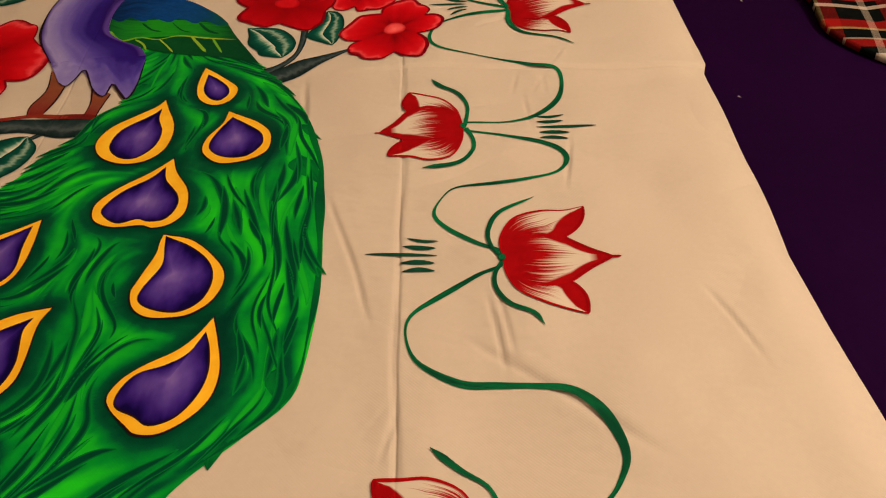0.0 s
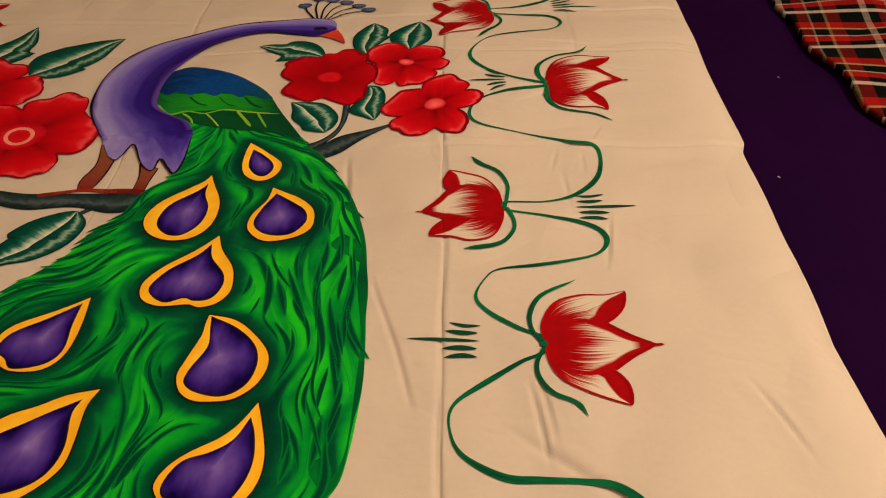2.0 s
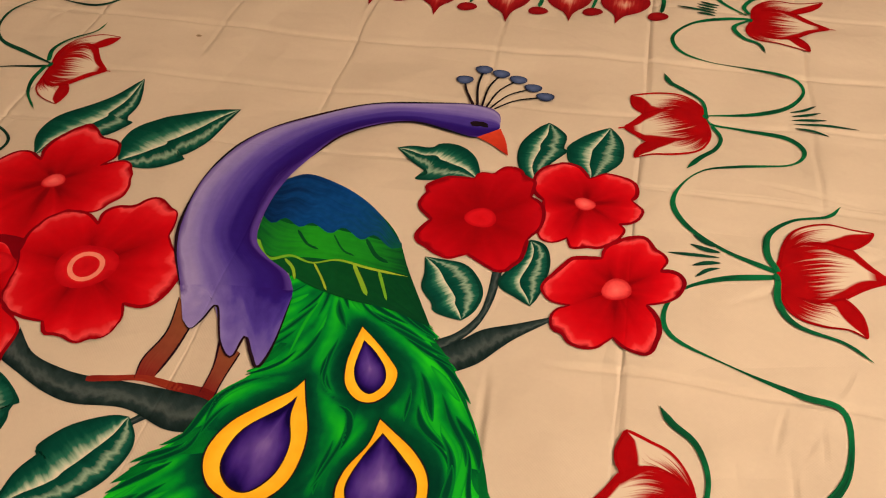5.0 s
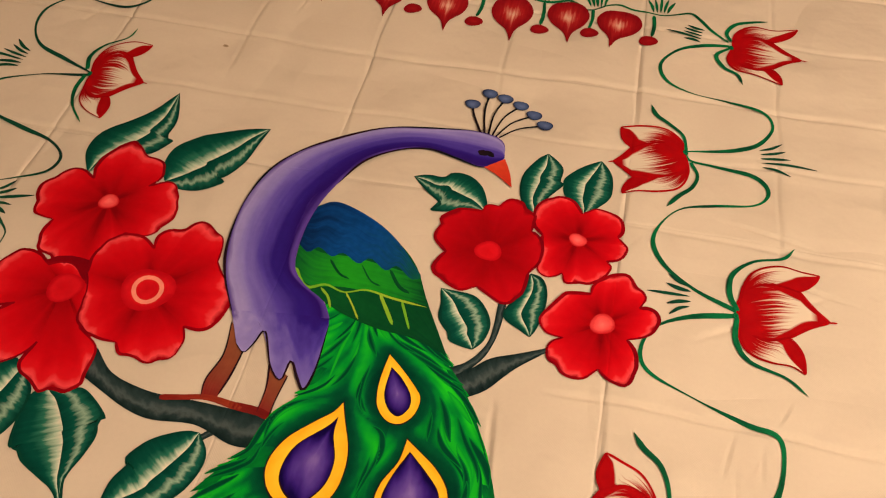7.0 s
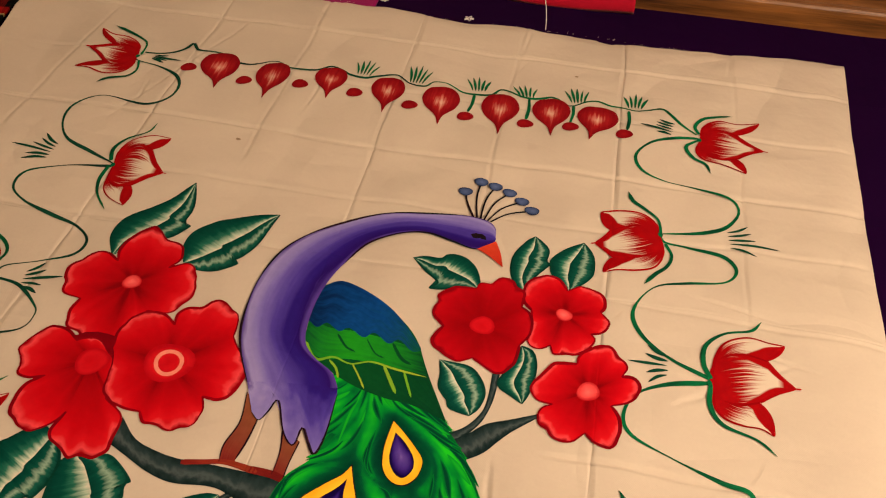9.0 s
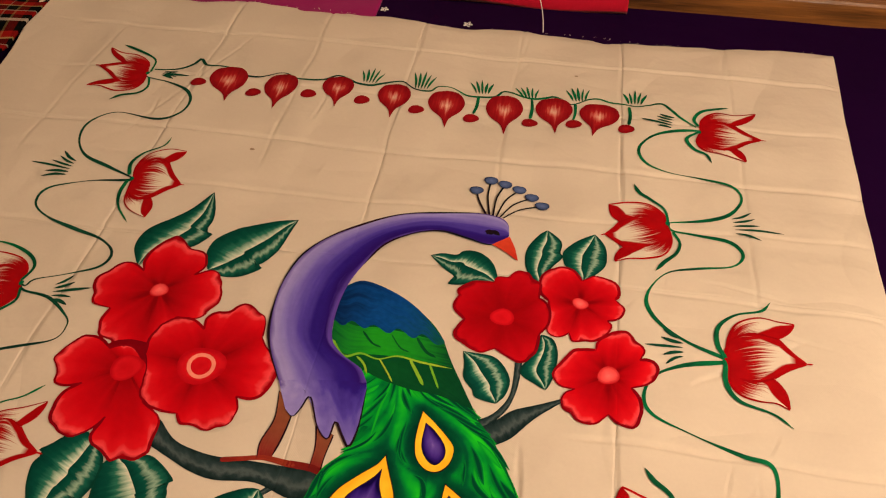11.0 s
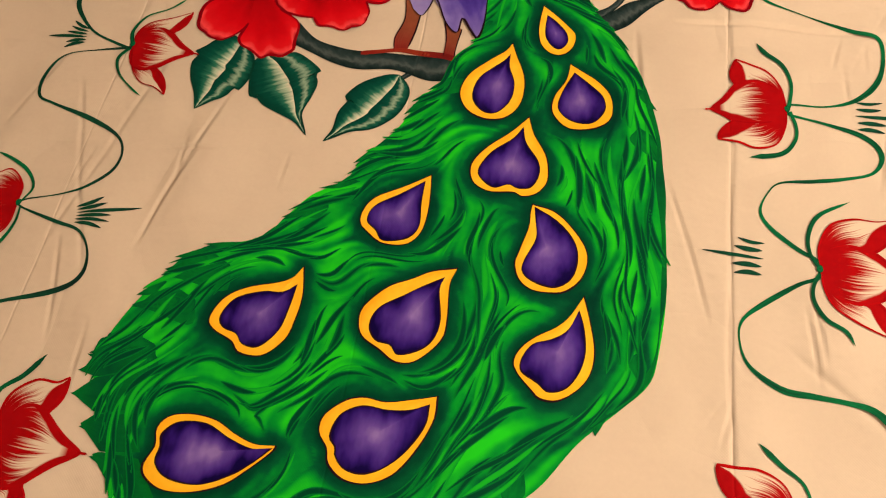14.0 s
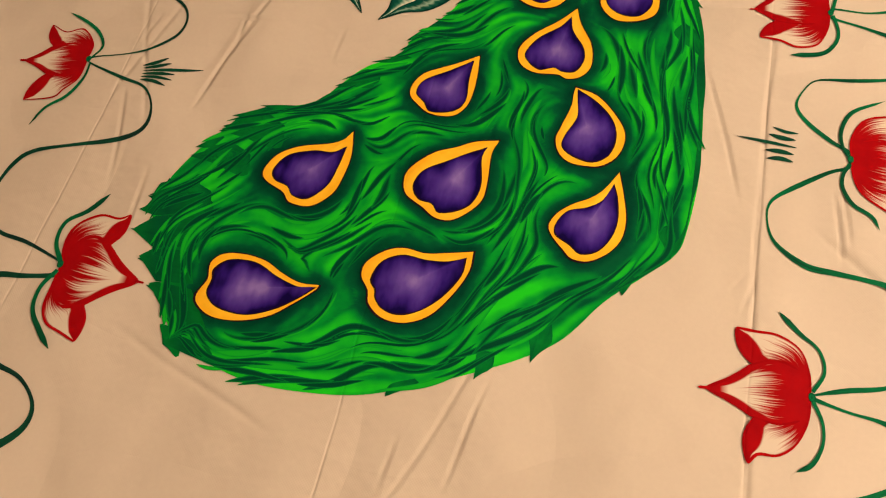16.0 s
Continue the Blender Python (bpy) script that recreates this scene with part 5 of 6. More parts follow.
leaf([(-0.013, -1.006), (-0.028, -1.008), (-0.052, -1.021), (-0.064, -1.034), (-0.071, -1.048), (-0.065, -1.050), (-0.074, -1.071), (-0.075, -1.097), (-0.083, -1.115)], [(-0.013, -1.006), (0.000, -1.023), (0.002, -1.041), (-0.008, -1.068), (-0.030, -1.090), (-0.057, -1.098), (-0.083, -1.115)])


# --- lotus flowers ---
CALYXES = []


def lotus(base, outer_a, tips, outer_b, sepals, layer=2):
    """A lotus seen from its side. outer_a, outer_b: outer curves of the side petals up to their tips; tips: notch, middle tip, notch."""
    CALYXES.append(base)
    b = np.array(base)
    notch_a, tip, notch_b = np.array(tips)
    e = tip - b
    far = math.hypot(*e)
    e = e / far
    n = np.array([-e[1], e[0]])

    def inner(notch, wide, bow):
        """From the base up to a notch, in the flower's own axes."""
        q = notch - b
        x, y = q @ e, q @ n
        return smooth([b + e * x * i + n * y * j for i, j in ((0, 0), (0.03, 0.50 * wide), (0.22, 1.0 * wide), (0.60, bow), (1, 1))], 24)

    def on_to(notch, end, bow):
        """From a notch to a tip: drawn in towards the middle, or bellied out where bow is 0."""
        side = (b + e * ((notch - b) @ e) * 1.1 - 0.5 * (notch + end))
        mid = 0.5 * (notch + end) + (side * bow if bow > 0 else e * np.hypot(*(notch - end)) * 0.13)
        return smooth([notch, mid, end], 12)[1:]

    mid_u = np.vstack([inner(notch_a, 1.0, 1.22), on_to(notch_a, tip, 0.10)])
    mid_d = np.vstack([inner(notch_b, 1.0, 1.22), on_to(notch_b, tip, 0.10)])
    out = loft("lotus", mid_u, mid_d, LOTUS_MID, sheet, layer + 1, 40, 24, "painted red and white lotus flower on a green stalk", False, True)
    for notch, outer in ((notch_a, outer_a), (notch_b, outer_b)):
        rim = smooth([base] + outer, 40)
        lap = np.vstack([inner(notch, 0.7, 1.0), on_to(notch, np.array(outer[-1]), 0)])
        loft("side_petal", rim, lap, LOTUS_SIDE, out, layer, 40, 18, curved=False, wide=True)
        ribbon("petal_line", [base] + outer, far * 0.024, LOTUS_RED, out, layer + 1.9, (0.3, 0.6), 0.25)
        ribbon("petal_line", [tuple(q) for q in lap[22::3]] + [outer[-1]], far * 0.026, LOTUS_RED, out, layer + 1.9, (0.4, 0.3), 0.2)
    for c in (mid_u, mid_d):
        ribbon("petal_line", [tuple(q) for q in c[9:23:4]] + [tuple(c[23])], far * 0.026, LOTUS_RED, out, layer + 2.4, (0.2, 0.9), 0.2)
        ribbon("petal_line", [tuple(q) for q in c[23::3]] + [tuple(c[-1])], far * 0.030, LOTUS_RED, out, layer + 2.4, (0.9, 0.2), 0.2)
    tail = tip + e * far * 0.07
    ribbon("petal_line", [tuple(tip - e * far * 0.05), tuple(tip), tuple(tail)], far * 0.030, LOTUS_RED, out, layer + 2.7, (0.9, 0.05), 0.2)
    fan("calyx", oval(b - e * far * 0.01, 0.0046, 0.0032, math.atan2(e[1], e[0]) + 1.57, 14), b - e * far * 0.01, VINE, out, layer + 3.4)
    for c in sepals:
        ribbon("sepal", c, 0.0043, VINE, out, layer + 3, (0.9, 0.1), 0.25)


lotus((0.459, -1.215), [(0.459, -1.188), (0.473, -1.159), (0.497, -1.148), (0.520, -1.149), (0.538, -1.145)], [(0.516, -1.189), (0.553, -1.218), (0.514, -1.246)], [(0.461, -1.237), (0.470, -1.257), (0.489, -1.271), (0.506, -1.279), (0.521, -1.285)], ([(0.4582, -1.2159), (0.4498, -1.1979), (0.4494, -1.1755), (0.4618, -1.1485), (0.4955, -1.1265)], [(0.4577, -1.2208), (0.4507, -1.2363), (0.4508, -1.2527), (0.4607, -1.272), (0.4778, -1.2834), (0.485, -1.2978)]))
lotus((0.434, -1.011), [(0.429, -0.981), (0.415, -0.959), (0.396, -0.950), (0.379, -0.943)], [(0.376, -0.983), (0.349, -1.021), (0.373, -1.035)], [(0.432, -1.037), (0.421, -1.062), (0.399, -1.070), (0.380, -1.064), (0.358, -1.062)], ([(0.4366, -1.0092), (0.4408, -0.9742), (0.4317, -0.9457), (0.4135, -0.9299), (0.4036, -0.9152)], [(0.4375, -1.0144), (0.4439, -1.0368), (0.441, -1.0561), (0.426, -1.0744), (0.3923, -1.0834)]))
lotus((0.502, -0.755), [(0.509, -0.714), (0.522, -0.690), (0.548, -0.677), (0.573, -0.680), (0.593, -0.680)], [(0.570, -0.709), (0.602, -0.741), (0.559, -0.769)], [(0.507, -0.785), (0.519, -0.799), (0.539, -0.804), (0.559, -0.804), (0.573, -0.811)], ([(0.5029, -0.7479), (0.4941, -0.7272), (0.4973, -0.6994), (0.5199, -0.6771), (0.5528, -0.6653), (0.5666, -0.6477)], [(0.5023, -0.7566), (0.5015, -0.7862), (0.5161, -0.8083), (0.5535, -0.8197), (0.5748, -0.8363)]))
lotus((0.438, -0.516), [(0.433, -0.495), (0.413, -0.479), (0.384, -0.479), (0.356, -0.486)], [(0.370, -0.523), (0.351, -0.550), (0.376, -0.573)], [(0.444, -0.550), (0.433, -0.580), (0.409, -0.592), (0.383, -0.596), (0.366, -0.603)], ([(0.44, -0.5188), (0.4352, -0.4862), (0.4152, -0.4672), (0.3989, -0.4546), (0.3914, -0.4366)], [(0.4459, -0.5318), (0.4546, -0.5532), (0.4484, -0.5762), (0.4328, -0.5949), (0.4196, -0.6149)]))
lotus((0.496, -0.289), [(0.501, -0.256), (0.524, -0.234), (0.556, -0.234), (0.590, -0.222)], [(0.553, -0.265), (0.593, -0.294), (0.551, -0.324)], [(0.490, -0.315), (0.500, -0.334), (0.526, -0.340), (0.547, -0.348), (0.563, -0.355)], ([(0.4947, -0.2741), (0.4883, -0.2569), (0.5003, -0.2349), (0.5237, -0.2234), (0.5471, -0.2151)], [(0.493, -0.2894), (0.4744, -0.3099), (0.4847, -0.3342), (0.5032, -0.3455), (0.5106, -0.3651)]))
lotus((-0.446, -0.272), [(-0.455, -0.241), (-0.482, -0.222), (-0.515, -0.219), (-0.541, -0.205)], [(-0.502, -0.249), (-0.538, -0.264), (-0.496, -0.297)], [(-0.441, -0.301), (-0.451, -0.324), (-0.478, -0.332), (-0.510, -0.322), (-0.533, -0.324)], ([(-0.4416, -0.2668), (-0.4453, -0.2352), (-0.4614, -0.2194), (-0.4994, -0.201), (-0.5232, -0.1913)], [(-0.4376, -0.2836), (-0.429, -0.3113), (-0.4372, -0.3325), (-0.4623, -0.3445), (-0.4757, -0.3596)]))
lotus((-0.358, -0.541), [(-0.363, -0.511), (-0.355, -0.483), (-0.329, -0.467), (-0.299, -0.468)], [(-0.315, -0.500), (-0.280, -0.542), (-0.314, -0.575)], [(-0.356, -0.563), (-0.351, -0.588), (-0.335, -0.606), (-0.307, -0.618)], ([(-0.366, -0.5332), (-0.3737, -0.5075), (-0.3638, -0.481), (-0.3396, -0.4603), (-0.3346, -0.4379)], [(-0.3642, -0.5435), (-0.365, -0.5721), (-0.3535, -0.6016), (-0.3284, -0.6303)]))
lotus((-0.353, -0.996), [(-0.353, -0.977), (-0.341, -0.960), (-0.315, -0.949), (-0.292, -0.937)], [(-0.306, -0.975), (-0.270, -1.004), (-0.309, -1.032)], [(-0.348, -1.018), (-0.338, -1.040), (-0.322, -1.057), (-0.304, -1.062), (-0.287, -1.073)], ([(-0.3545, -0.9951), (-0.3598, -0.9749), (-0.3487, -0.9503), (-0.3242, -0.9358), (-0.3051, -0.9161)], [(-0.3542, -1.0013), (-0.3646, -1.0204), (-0.3542, -1.045), (-0.3304, -1.0671), (-0.3155, -1.0774)]))
lotus((-0.405, -1.239), [(-0.408, -1.216), (-0.429, -1.197), (-0.448, -1.205), (-0.470, -1.197)], [(-0.456, -1.229), (-0.482, -1.254), (-0.448, -1.267)], [(-0.405, -1.267), (-0.417, -1.286), (-0.425, -1.298), (-0.459, -1.307)], ([(-0.4014, -1.2366), (-0.395, -1.2178), (-0.4089, -1.1979), (-0.4323, -1.184), (-0.457, -1.1746)], [(-0.4002, -1.2424), (-0.399, -1.2663), (-0.4083, -1.2932), (-0.4275, -1.3134), (-0.4364, -1.3394)]))
lotus((-0.319, -1.499), [(-0.326, -1.473), (-0.322, -1.452), (-0.302, -1.436), (-0.281, -1.436), (-0.270, -1.429)], [(-0.277, -1.468), (-0.233, -1.500), (-0.276, -1.536)], [(-0.318, -1.525), (-0.316, -1.547), (-0.305, -1.563), (-0.286, -1.570), (-0.269, -1.576)], ([(-0.3211, -1.4961), (-0.3353, -1.4752), (-0.3355, -1.451), (-0.3172, -1.4331), (-0.3028, -1.4087)], [(-0.3198, -1.5058), (-0.3287, -1.5273), (-0.325, -1.5522), (-0.3067, -1.5733), (-0.2904, -1.5882)]))
lotus((0.426, -1.485), [(0.424, -1.461), (0.415, -1.440), (0.395, -1.430), (0.374, -1.430), (0.356, -1.429)], [(0.372, -1.464), (0.332, -1.495), (0.376, -1.514)], [(0.424, -1.510), (0.414, -1.533), (0.399, -1.546), (0.382, -1.548), (0.374, -1.558)], ([(0.4275, -1.4797), (0.4379, -1.458), (0.4324, -1.4364), (0.414, -1.4228), (0.394, -1.4049)], [(0.4277, -1.4878), (0.4366, -1.5074), (0.437, -1.5283), (0.4279, -1.5482), (0.4148, -1.5576)]))
lotus((-0.420, -0.764), [(-0.423, -0.739), (-0.438, -0.722), (-0.466, -0.714), (-0.507, -0.713)], [(-0.478, -0.745), (-0.503, -0.779), (-0.474, -0.801)], [(-0.412, -0.786), (-0.424, -0.812), (-0.448, -0.826), (-0.494, -0.826)], ([(-0.4217, -0.7598), (-0.4171, -0.7325), (-0.4341, -0.7121), (-0.4676, -0.6977), (-0.5059, -0.6924)], [(-0.4155, -0.7721), (-0.4097, -0.7953), (-0.4235, -0.8173), (-0.4411, -0.8311)]))

# --- vines ---
def vine(c, width):
    # each end runs on to the calyx that it feeds
    for q in CALYXES:
        if 0.002 < math.dist(q, c[0]) < 0.022:
            c = [q] + c
        if 0.002 < math.dist(q, c[-1]) < 0.022:
            c = c + [q]
    ribbon("vine", c, width, VINE if c[0][0] > 0 else VINE_DARK, sheet, 1, (0.8, 0.6), 0.32, "painted thin green winding vine")


vine([(0.4906, -0.2853), (0.4574, -0.2918), (0.4213, -0.3121), (0.3991, -0.3473), (0.4076, -0.3809), (0.4414, -0.3987), (0.4915, -0.4056), (0.5365, -0.4143), (0.549, -0.4416), (0.5317, -0.4774), (0.5027, -0.495), (0.4465, -0.5108)], 0.0044)
vine([(0.446, -0.5284), (0.4772, -0.5304), (0.5233, -0.537), (0.5403, -0.562), (0.5232, -0.5883), (0.4738, -0.6023), (0.436, -0.6155), (0.4133, -0.6447), (0.4071, -0.6754), (0.4232, -0.7063), (0.4574, -0.7311), (0.5009, -0.7482)], 0.0044)
vine([(0.4978, -0.7553), (0.4503, -0.7685), (0.4154, -0.7893), (0.4029, -0.8203), (0.4139, -0.8454), (0.4586, -0.8645), (0.5133, -0.8821), (0.5433, -0.8883), (0.5488, -0.9145), (0.5396, -0.9553), (0.5144, -0.9854), (0.4769, -1.0012), (0.4381, -1.0041)], 0.0044)
vine([(0.4373, -1.0185), (0.4777, -1.0259), (0.5117, -1.034), (0.5301, -1.0473), (0.5343, -1.0665), (0.5221, -1.0864), (0.4933, -1.0972), (0.4599, -1.105), (0.4244, -1.1117), (0.4104, -1.1266), (0.4018, -1.1509), (0.4115, -1.1707), (0.4381, -1.1939), (0.4571, -1.2053)], 0.0044)
vine([(0.4554, -1.2262), (0.4355, -1.2359), (0.4015, -1.2612), (0.3805, -1.2825), (0.3773, -1.306), (0.3868, -1.3312), (0.4159, -1.3493), (0.4449, -1.3524)] + [(0.4722, -1.3554), (0.4962, -1.3604), (0.514, -1.3763), (0.524, -1.3984), (0.5264, -1.4169), (0.5193, -1.4342), (0.5096, -1.4474)] + [(0.4917, -1.4621), (0.4581, -1.4715), (0.4295, -1.482)], 0.0052)
vine([(0.4296, -1.4863), (0.4583, -1.4921), (0.4914, -1.4967), (0.516, -1.5112), (0.5106, -1.5427), (0.4778, -1.5657), (0.4499, -1.5781)], 0.0052)
vine([(-0.316, -1.5097), (-0.349, -1.5184), (-0.3789, -1.5232), (-0.3987, -1.5352), (-0.3977, -1.5736), (-0.3686, -1.6046), (-0.3329, -1.6139), (-0.3045, -1.622), (-0.2827, -1.6421), (-0.2808, -1.6641), (-0.2965, -1.6856), (-0.3146, -1.696)], 0.0052)
vine([(-0.3978, -1.2446), (-0.3524, -1.2575), (-0.3215, -1.2667), (-0.3037, -1.2897), (-0.3008, -1.3172), (-0.3189, -1.3365), (-0.3726, -1.3555), (-0.4139, -1.3713), (-0.4285, -1.3911), (-0.4329, -1.4235), (-0.4239, -1.4545), (-0.4033, -1.4751), (-0.367, -1.4817), (-0.3249, -1.4948)], 0.0044)
vine([(-0.3531, -1.0009), (-0.3935, -1.0092), (-0.4329, -1.0239), (-0.4457, -1.0576), (-0.4406, -1.0883), (-0.4182, -1.0989), (-0.369, -1.1147), (-0.3263, -1.1349), (-0.31, -1.1575), (-0.3117, -1.1856), (-0.3333, -1.21), (-0.3622, -1.2227), (-0.3954, -1.2329)], 0.0040)
vine([(-0.4103, -0.7755), (-0.3702, -0.7839), (-0.3337, -0.8095), (-0.3219, -0.8265), (-0.3296, -0.8538), (-0.3878, -0.875), (-0.4365, -0.8982), (-0.4465, -0.9289), (-0.4386, -0.952), (-0.4123, -0.98), (-0.3817, -0.9939), (-0.3544, -1.0025)], 0.0040)
vine([(-0.3642, -0.5435), (-0.4267, -0.5557), (-0.4743, -0.5786), (-0.4775, -0.612), (-0.4497, -0.6347), (-0.3971, -0.6527), (-0.3521, -0.6665), (-0.3242, -0.6903), (-0.327, -0.72), (-0.3626, -0.7393), (-0.404, -0.754), (-0.4114, -0.7675)], 0.0040)
vine([(-0.4412, -0.2824), (-0.399, -0.2898), (-0.3607, -0.3093), (-0.3421, -0.3392), (-0.3452, -0.3746), (-0.3755, -0.3963), (-0.4462, -0.3916), (-0.4822, -0.4202), (-0.4804, -0.4602), (-0.454, -0.499), (-0.4071, -0.5194), (-0.3649, -0.5357)], 0.0040)
GARLAND = [(-0.4381, -0.2574), (-0.4135, -0.2537), (-0.3908, -0.2449), (-0.3756, -0.2301), (-0.3685, -0.2127), (-0.3525, -0.2302), (-0.3236, -0.2294), (-0.3015, -0.2332), (-0.2811, -0.2477), (-0.2545, -0.2506), (-0.2361, -0.2444), (-0.2186, -0.2347), (-0.203, -0.2359), (-0.184, -0.2486), (-0.1585, -0.2499), (-0.1352, -0.2429), (-0.1173, -0.2264), (-0.0977, -0.2321), (-0.0801, -0.2431), (-0.0546, -0.246), (-0.0368, -0.2365), (-0.0144, -0.2246), (0.0004, -0.224), (0.0182, -0.24), (0.034, -0.246)]
GARLAND_END = [(0.034, -0.246), (0.0502, -0.2435), (0.0604, -0.2285), (0.0795, -0.2256), (0.0953, -0.2333), (0.1114, -0.2442), (0.131, -0.2461), (0.1593, -0.2418), (0.1716, -0.2234), (0.1861, -0.2229), (0.2061, -0.2314), (0.2254, -0.2334), (0.244, -0.2273), (0.2579, -0.2219), (0.2726, -0.2295), (0.2828, -0.2409), (0.2967, -0.2388), (0.3149, -0.2231), (0.3336, -0.217), (0.3526, -0.2255), (0.3714, -0.2291), (0.3946, -0.2351), (0.4132, -0.2291), (0.4365, -0.2192), (0.4501, -0.2315), (0.4676, -0.2554), (0.491, -0.2762)]
ribbon("vine", GARLAND, 0.0042, VINE_DARK, sheet, 1, (0.8, 0.9), 0.22, "painted thin green garland vine")
ribbon("vine", GARLAND_END, 0.0042, VINE, sheet, 1, (0.9, 0.6), 0.22, "painted thin green garland vine")


# --- garland of garnet buds ---
def bud(centre, half, tip):
    c, t = np.array(centre), np.array(tip)
    d = t - c
    far = math.hypot(*d)
    e = d / far
    n = np.array([-e[1], e[0]])
    outline = [(1.0, 0), (0.62, 0.22), (0.30, 0.78), (-0.05, 1.0), (-0.40, 0.72), (-0.52, 0.2), (-0.50, -0.2), (-0.40, -0.72), (-0.05, -1.0), (0.30, -0.78), (0.62, -0.22), (1.0, 0)]
    edge = smooth([tuple(c + e * x * far + n * y * half) for x, y in outline], 44)
    fan("garnet_bud", edge, c + 0.1 * d, GARNET, sheet, 3, label="painted garnet-red drop bud on the garland")


for c, t, half in zip([(-0.3015, -0.263), (-0.2052, -0.2722), (-0.108, -0.2592), (-0.0091, -0.2658), (0.0812, -0.2732), (0.1789, -0.2727), (0.2606, -0.2619), (0.3351, -0.2663)], [(-0.2878, -0.3277), (-0.2022, -0.3371), (-0.1016, -0.3155), (-0.0048, -0.3289), (0.0881, -0.3407), (0.1849, -0.3438), (0.2661, -0.33), (0.3253, -0.3283)], (0.033, 0.029, 0.027, 0.028, 0.031, 0.031, 0.031, 0.033)):
    bud(c, half, t)
for c in [(-0.3497, -0.2823), (-0.2485, -0.2939), (-0.1526, -0.2892), (-0.0607, -0.2883), (0.0341, -0.2996), (0.1267, -0.3058), (0.2232, -0.3065), (0.2942, -0.2987), (0.3785, -0.3009)]:
    fan("garnet_dot", oval(c, 0.0135, 0.0115), c, GARNET_PLAIN, sheet, 3, label="painted garnet-red dot below the garland")
for a, b in ([(0.1322, -0.2476), (0.1287, -0.293)], [(0.2218, -0.2356), (0.2231, -0.2942)], [(0.295, -0.2407), (0.2928, -0.2897)], [(0.3835, -0.2384), (0.3829, -0.2897)]):
    ribbon("bud_stem", [a, ((a[0] + b[0]) / 2 + 0.002, (a[1] + b[1]) / 2), b], 0.0048, VINE, sheet, 2)


# --- tufts of grass-like strokes ---
def tuft(root, tip, blades, spread, long_one, width=0.0048, material=None, curl=0.0, close=0.45):
    r, t = np.array(root), np.array(tip)
    d = t - r
    far = math.hypot(*d)
    e, n = d / far, np.array([-d[1], d[0]]) / far
    rng = np.random.default_rng(int(abs(root[0]) * 1e4))
    back = None
    for i in range(blades):
        k = (i + 0.5) / blades * 2 - 1
        reach = far * (1.0 if i == long_one else (0.52 if close != 0.62 else 0.9) * (1.1 - 0.25 * abs(k)) * rng.uniform(0.9, 1.1))
        start = r + n * k * spread * close + e * far * 0.04 * rng.uniform(0, 1)
        end = r + e * reach + n * k * spread * (1.0 + curl)
        mid = (start + end) / 2 - n * k * spread * 0.10
        s = smooth([tuple(start), tuple(mid), tuple(end)], 12)
        pts, faces, uv = strokes_mesh([(s, width * rng.uniform(0.75, 1.15))])
        if back is None:
            back = painted("grass_tuft", pts, faces, uv, material or VINE_DARK, sheet, 2, "painted tuft of dark green strokes")
        else:
            painted("blade", pts, faces, uv, material or VINE_DARK, back, 2)


for ends, blades, spread, long_one in (
    ([(0.4038, -1.2096), (0.3419, -1.2059)], 5, 0.026, 2), ([(0.51, -1.0086), (0.5728, -1.0075)], 5, 0.026, 2), ([(0.5303, -0.5049), (0.5989, -0.4967)], 5, 0.036, 1),
    ([(0.4522, -0.7409), (0.4039, -0.7431)], 5, 0.034, 2), ([(0.4553, -0.2711), (0.4047, -0.2603)], 5, 0.020, 3), ([(-0.4587, -0.5314), (-0.5267, -0.5227)], 6, 0.036, 3),
    ([(-0.3692, -0.7742), (-0.3195, -0.7614)], 5, 0.034, 2), ([(-0.4213, -0.2655), (-0.3717, -0.2701)], 4, 0.014, 2), ([(-0.4161, -0.9888), (-0.4662, -0.9894)], 6, 0.026, 3), ([(-0.334, -1.2471), (-0.2623, -1.233)], 6, 0.024, 3),
):
    tuft(ends[0], ends[1], blades, spread, long_one, 0.0052, None, 0.0, 0.9 if blades == 5 and spread < 0.03 else 0.5)
for ends in ([(-0.058, -0.2397), (-0.0573, -0.1927)], [(0.0322, -0.2412), (0.0336, -0.1877)], [(0.1375, -0.2369), (0.132, -0.1938)], [(0.2179, -0.2346), (0.2098, -0.1974)], [(0.3011, -0.2317), (0.2963, -0.1894)], [(0.3928, -0.229), (0.3937, -0.1863)]):
    tuft(ends[0], ends[1], 5, 0.020, 2, 0.0046, VINE, 0.25, 0.62)

# ---- cloths round the sheet ----


def plaid_height(x, y, u, v):
    fold = 0.010 * np.sin(30 * x + 12 * y) * np.sin(7 * y + 1) + 0.008 * np.sin(17 * y - 9 * x)
    return BED_TOP + 0.012 + 0.022 * np.clip(u * 3, 0, 1) + np.abs(fold)


soft_cloth("plaid_blanket", lambda y, u: 0.878 + 0.007 * np.sin(14 * y) + 0.004 * np.sin(41 * y) + 0.07 * np.clip((-0.80 - y) / 0.11, 0, 1) ** 2 + 0.36 * u, (-0.905, 0.02), lambda x, y, u, v: BED_TOP + 0.008 + 0.45 * (plaid_height(x, y, u, v) - BED_TOP - 0.012), TARTAN,
           "rumpled red, black and white plaid cotton cloth on the purple sheet", "blanket", 0.008, (9.0, 9.0), -0.16)
soft_cloth("plaid_blanket", lambda y, u: -0.735 - 0.42 * u, (-0.75, 0.06), lambda x, y, u, v: plaid_height(x, y, 1 - u, v) - 0.022, TARTAN,
           "red, black and white plaid cotton cloth beside the cream sheet", "blanket", 0.006, (9.0, 9.0), 0.12)
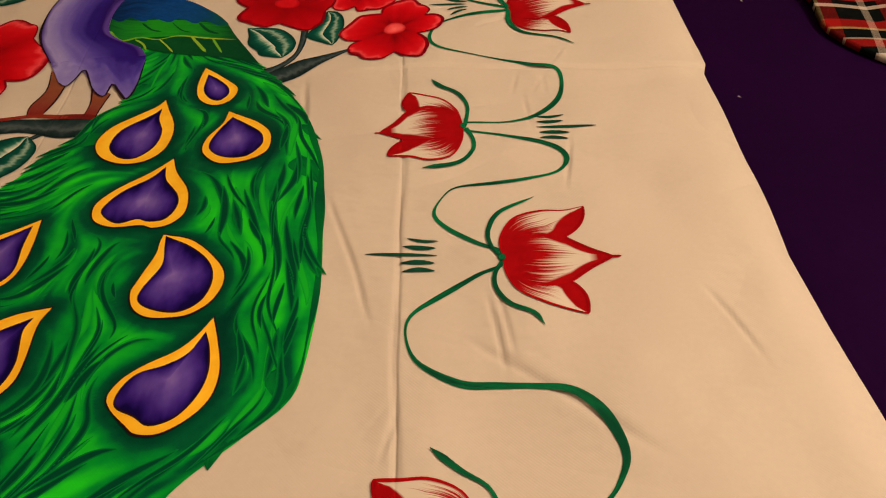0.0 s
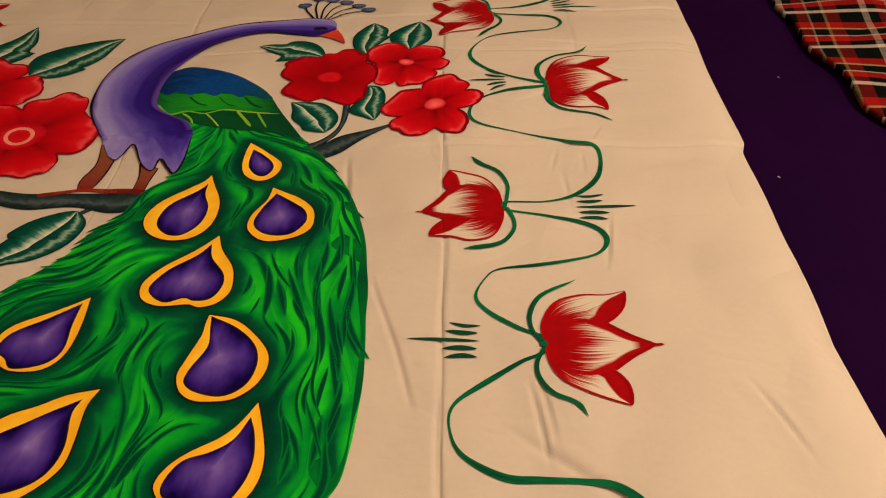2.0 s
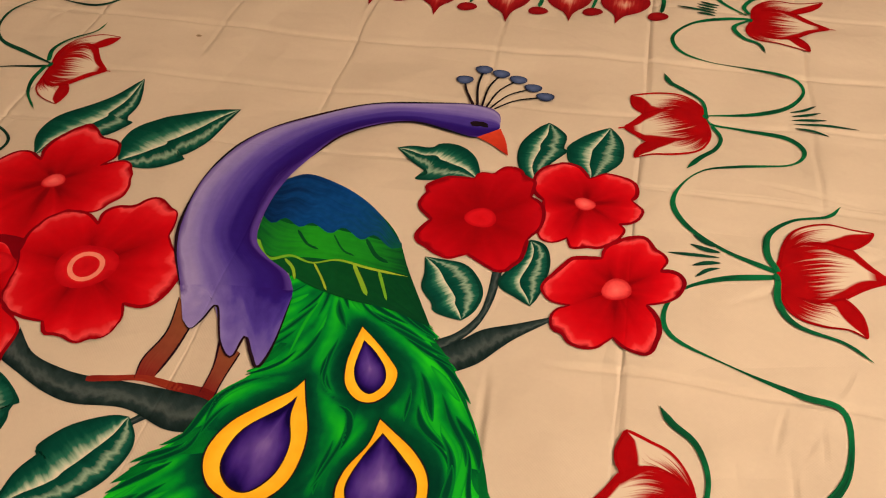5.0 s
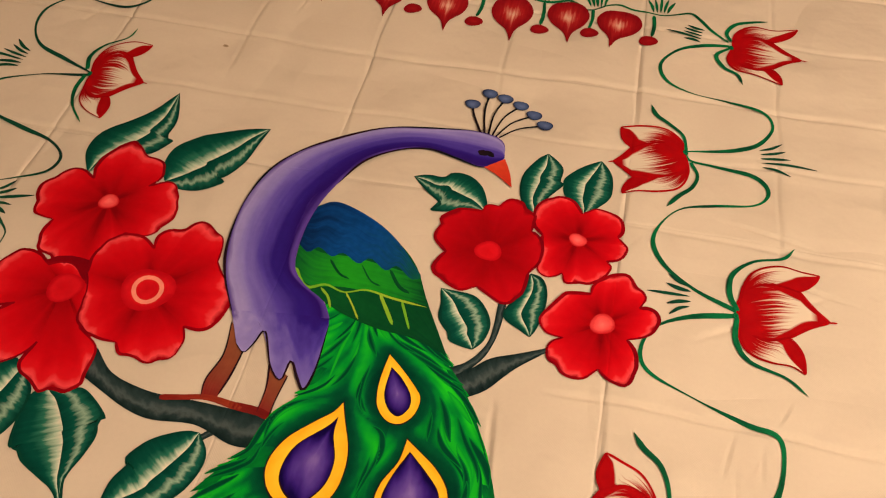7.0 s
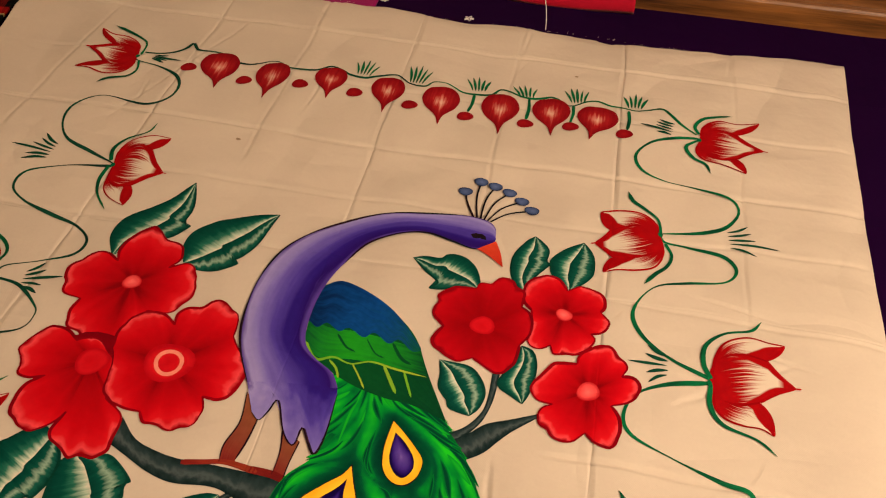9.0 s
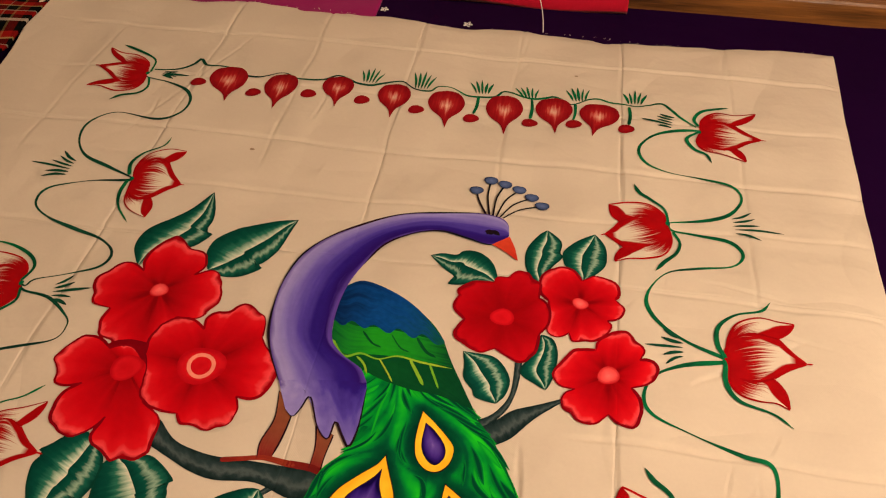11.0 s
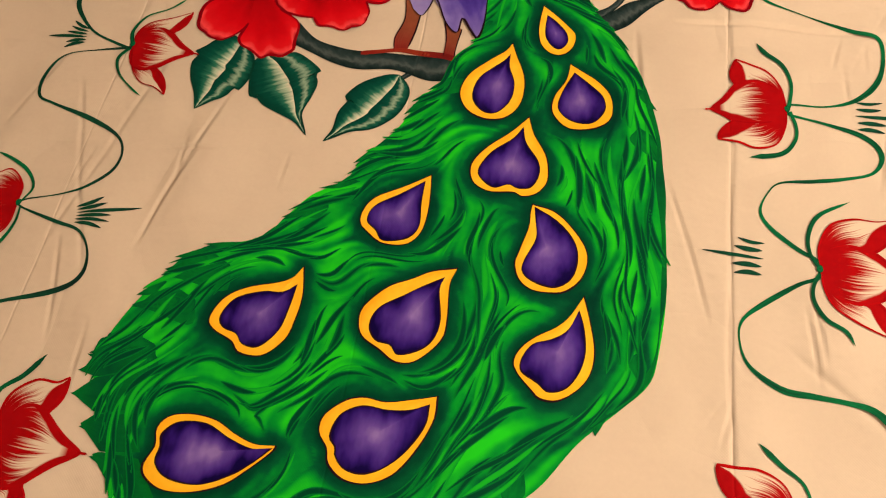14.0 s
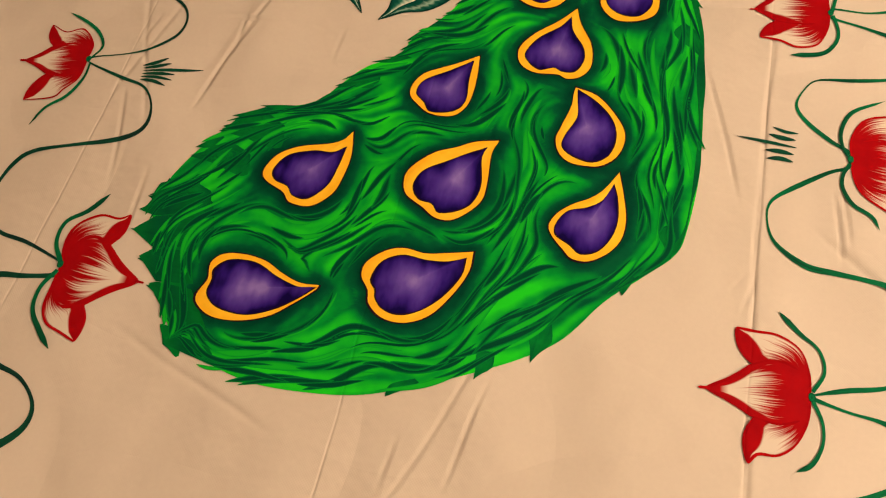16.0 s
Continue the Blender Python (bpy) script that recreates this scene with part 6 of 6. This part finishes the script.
# added cloth whose magenta paints strong light on the purple sheet
soft_cloth("lit_purple_patch", lambda y, u: -0.72 + 0.62 * u, (-0.06, 0.40), lambda x, y, u, v: BED_TOP + 0.003 + 0.002 * np.sin(24 * x + 9 * y), LIT_PURPLE,
           "added magenta cloth standing in for the brightly lit purple sheet", "cloth", 0.003)


def print_height(x, y, u, v):
    return BED_TOP + 0.006 + 0.03 * np.clip(v * 6, 0, 1) ** 0.5 + 0.004 * np.sin(20 * x) * np.sin(15 * y)


floral = soft_cloth("floral_cloth", lambda y, u: -0.12 + 0.50 * u, (0.085, 0.33), print_height, RED_PRINT, "folded red floral print cloth beyond the cream sheet", "cloth", 0.008)
for i in range(26):
    cx, cy = RNG.uniform(-0.09, 0.34), RNG.uniform(0.11, 0.30)
    e = oval((cx, cy), RNG.uniform(0.008, 0.018), RNG.uniform(0.0015, 0.004), RNG.uniform(0, 3.1))
    k = np.linspace(0.02, 1, 4)
    pts = (np.array([cx, cy]) + (e - (cx, cy))[None] * k[:, None, None]).reshape(-1, 2)
    z = print_height(pts[:, 0], pts[:, 1], 0, np.clip((pts[:, 1] - 0.085) / 0.245, 0, 1)) + 0.0012
    mesh_of("printed_petal", np.column_stack([pts, z]), grid_faces(4, len(e))[:, ::-1], None, PINK_PRINT, floral)

# small white stitched motifs and a loose thread on the purple sheet


def thread(name, path3, radius, label, category, material=WHITE_THREAD):
    cu = bpy.data.curves.new(name, "CURVE")
    cu.dimensions, cu.bevel_depth, cu.bevel_resolution = "3D", radius, 2
    sp = cu.splines.new("POLY")
    sp.points.add(len(path3) - 1)
    for p, q in zip(sp.points, path3):
        p.co = (*map(float, q), 1)
    me = bpy.data.meshes.new_from_object(new("draft", cu))
    bpy.data.objects.remove(bpy.data.objects["draft"])
    bpy.data.curves.remove(cu)
    me.materials.append(material)
    ob = new(name, me)
    return tagged(ob, label, category)


for cx, cy, size in [(*[(0.081, -0.0052)][0], 0.009), (*[(-0.0869, 0.0246)][0], 0.008)]:
    a = np.linspace(0, 2 * math.pi, 60)
    r = size * (0.6 + 0.4 * np.cos(5 * a))
    thread("stitched_motif", np.stack([cx + r * np.cos(a), cy + r * np.sin(a), np.full(60, BED_TOP + 0.004)], 1), 0.0007, "small white stitched flower on the purple sheet", "embroidery")
s = np.linspace(0, 1, 30)
tx, ty = np.array([(0.2246, -0.0241)][0]), np.array([(0.1904, 0.1699)][0])
run = tx + (ty - tx) * s[:, None]
thread("loose_thread", np.column_stack([run[:, 0] + 0.004 * np.sin(s * 5), run[:, 1], 0.002 + 0.03 * s]), 0.0009, "loose white cotton thread off the sheet's border", "thread")

for cx, cy in [(0.8082, -0.7185), (0.7381, -0.951)]:
    s = np.linspace(0, 1, 8)
    thread("lint", np.stack([cx + 0.0025 * s, cy + 0.0015 * np.sin(s * 5), np.full(8, BED_TOP + 0.0003)], 1), 0.0004, "tiny white lint fleck on the purple sheet", "lint")
for c, r in zip([(-0.2014, -0.4435), (0.2926, -0.1538)], (0.0028, 0.0022)):
    fan("speck", oval(c, r * 1.6, r), c, SPECK, sheet, 1)

# ---- wooden bed end ----
headboard = tagged(new("headboard"), "dark varnished wooden bed end with a rounded rail", "headboard")
box("bottom_rail", (0.30, 0.115, -0.05), (1.30, 0.165, 0.035), WOOD, headboard, 0.012)
box("panel", (0.32, 0.135, 0.030), (1.29, 0.160, 0.40), WOOD, headboard, 0.004)
box("top_rail", (0.28, 0.110, 0.395), (1.32, 0.180, 0.45), WOOD, headboard, 0.016)
box("post", (1.24, 0.105, FLOOR_Z), (1.32, 0.185, 0.47), WOOD, headboard, 0.012)
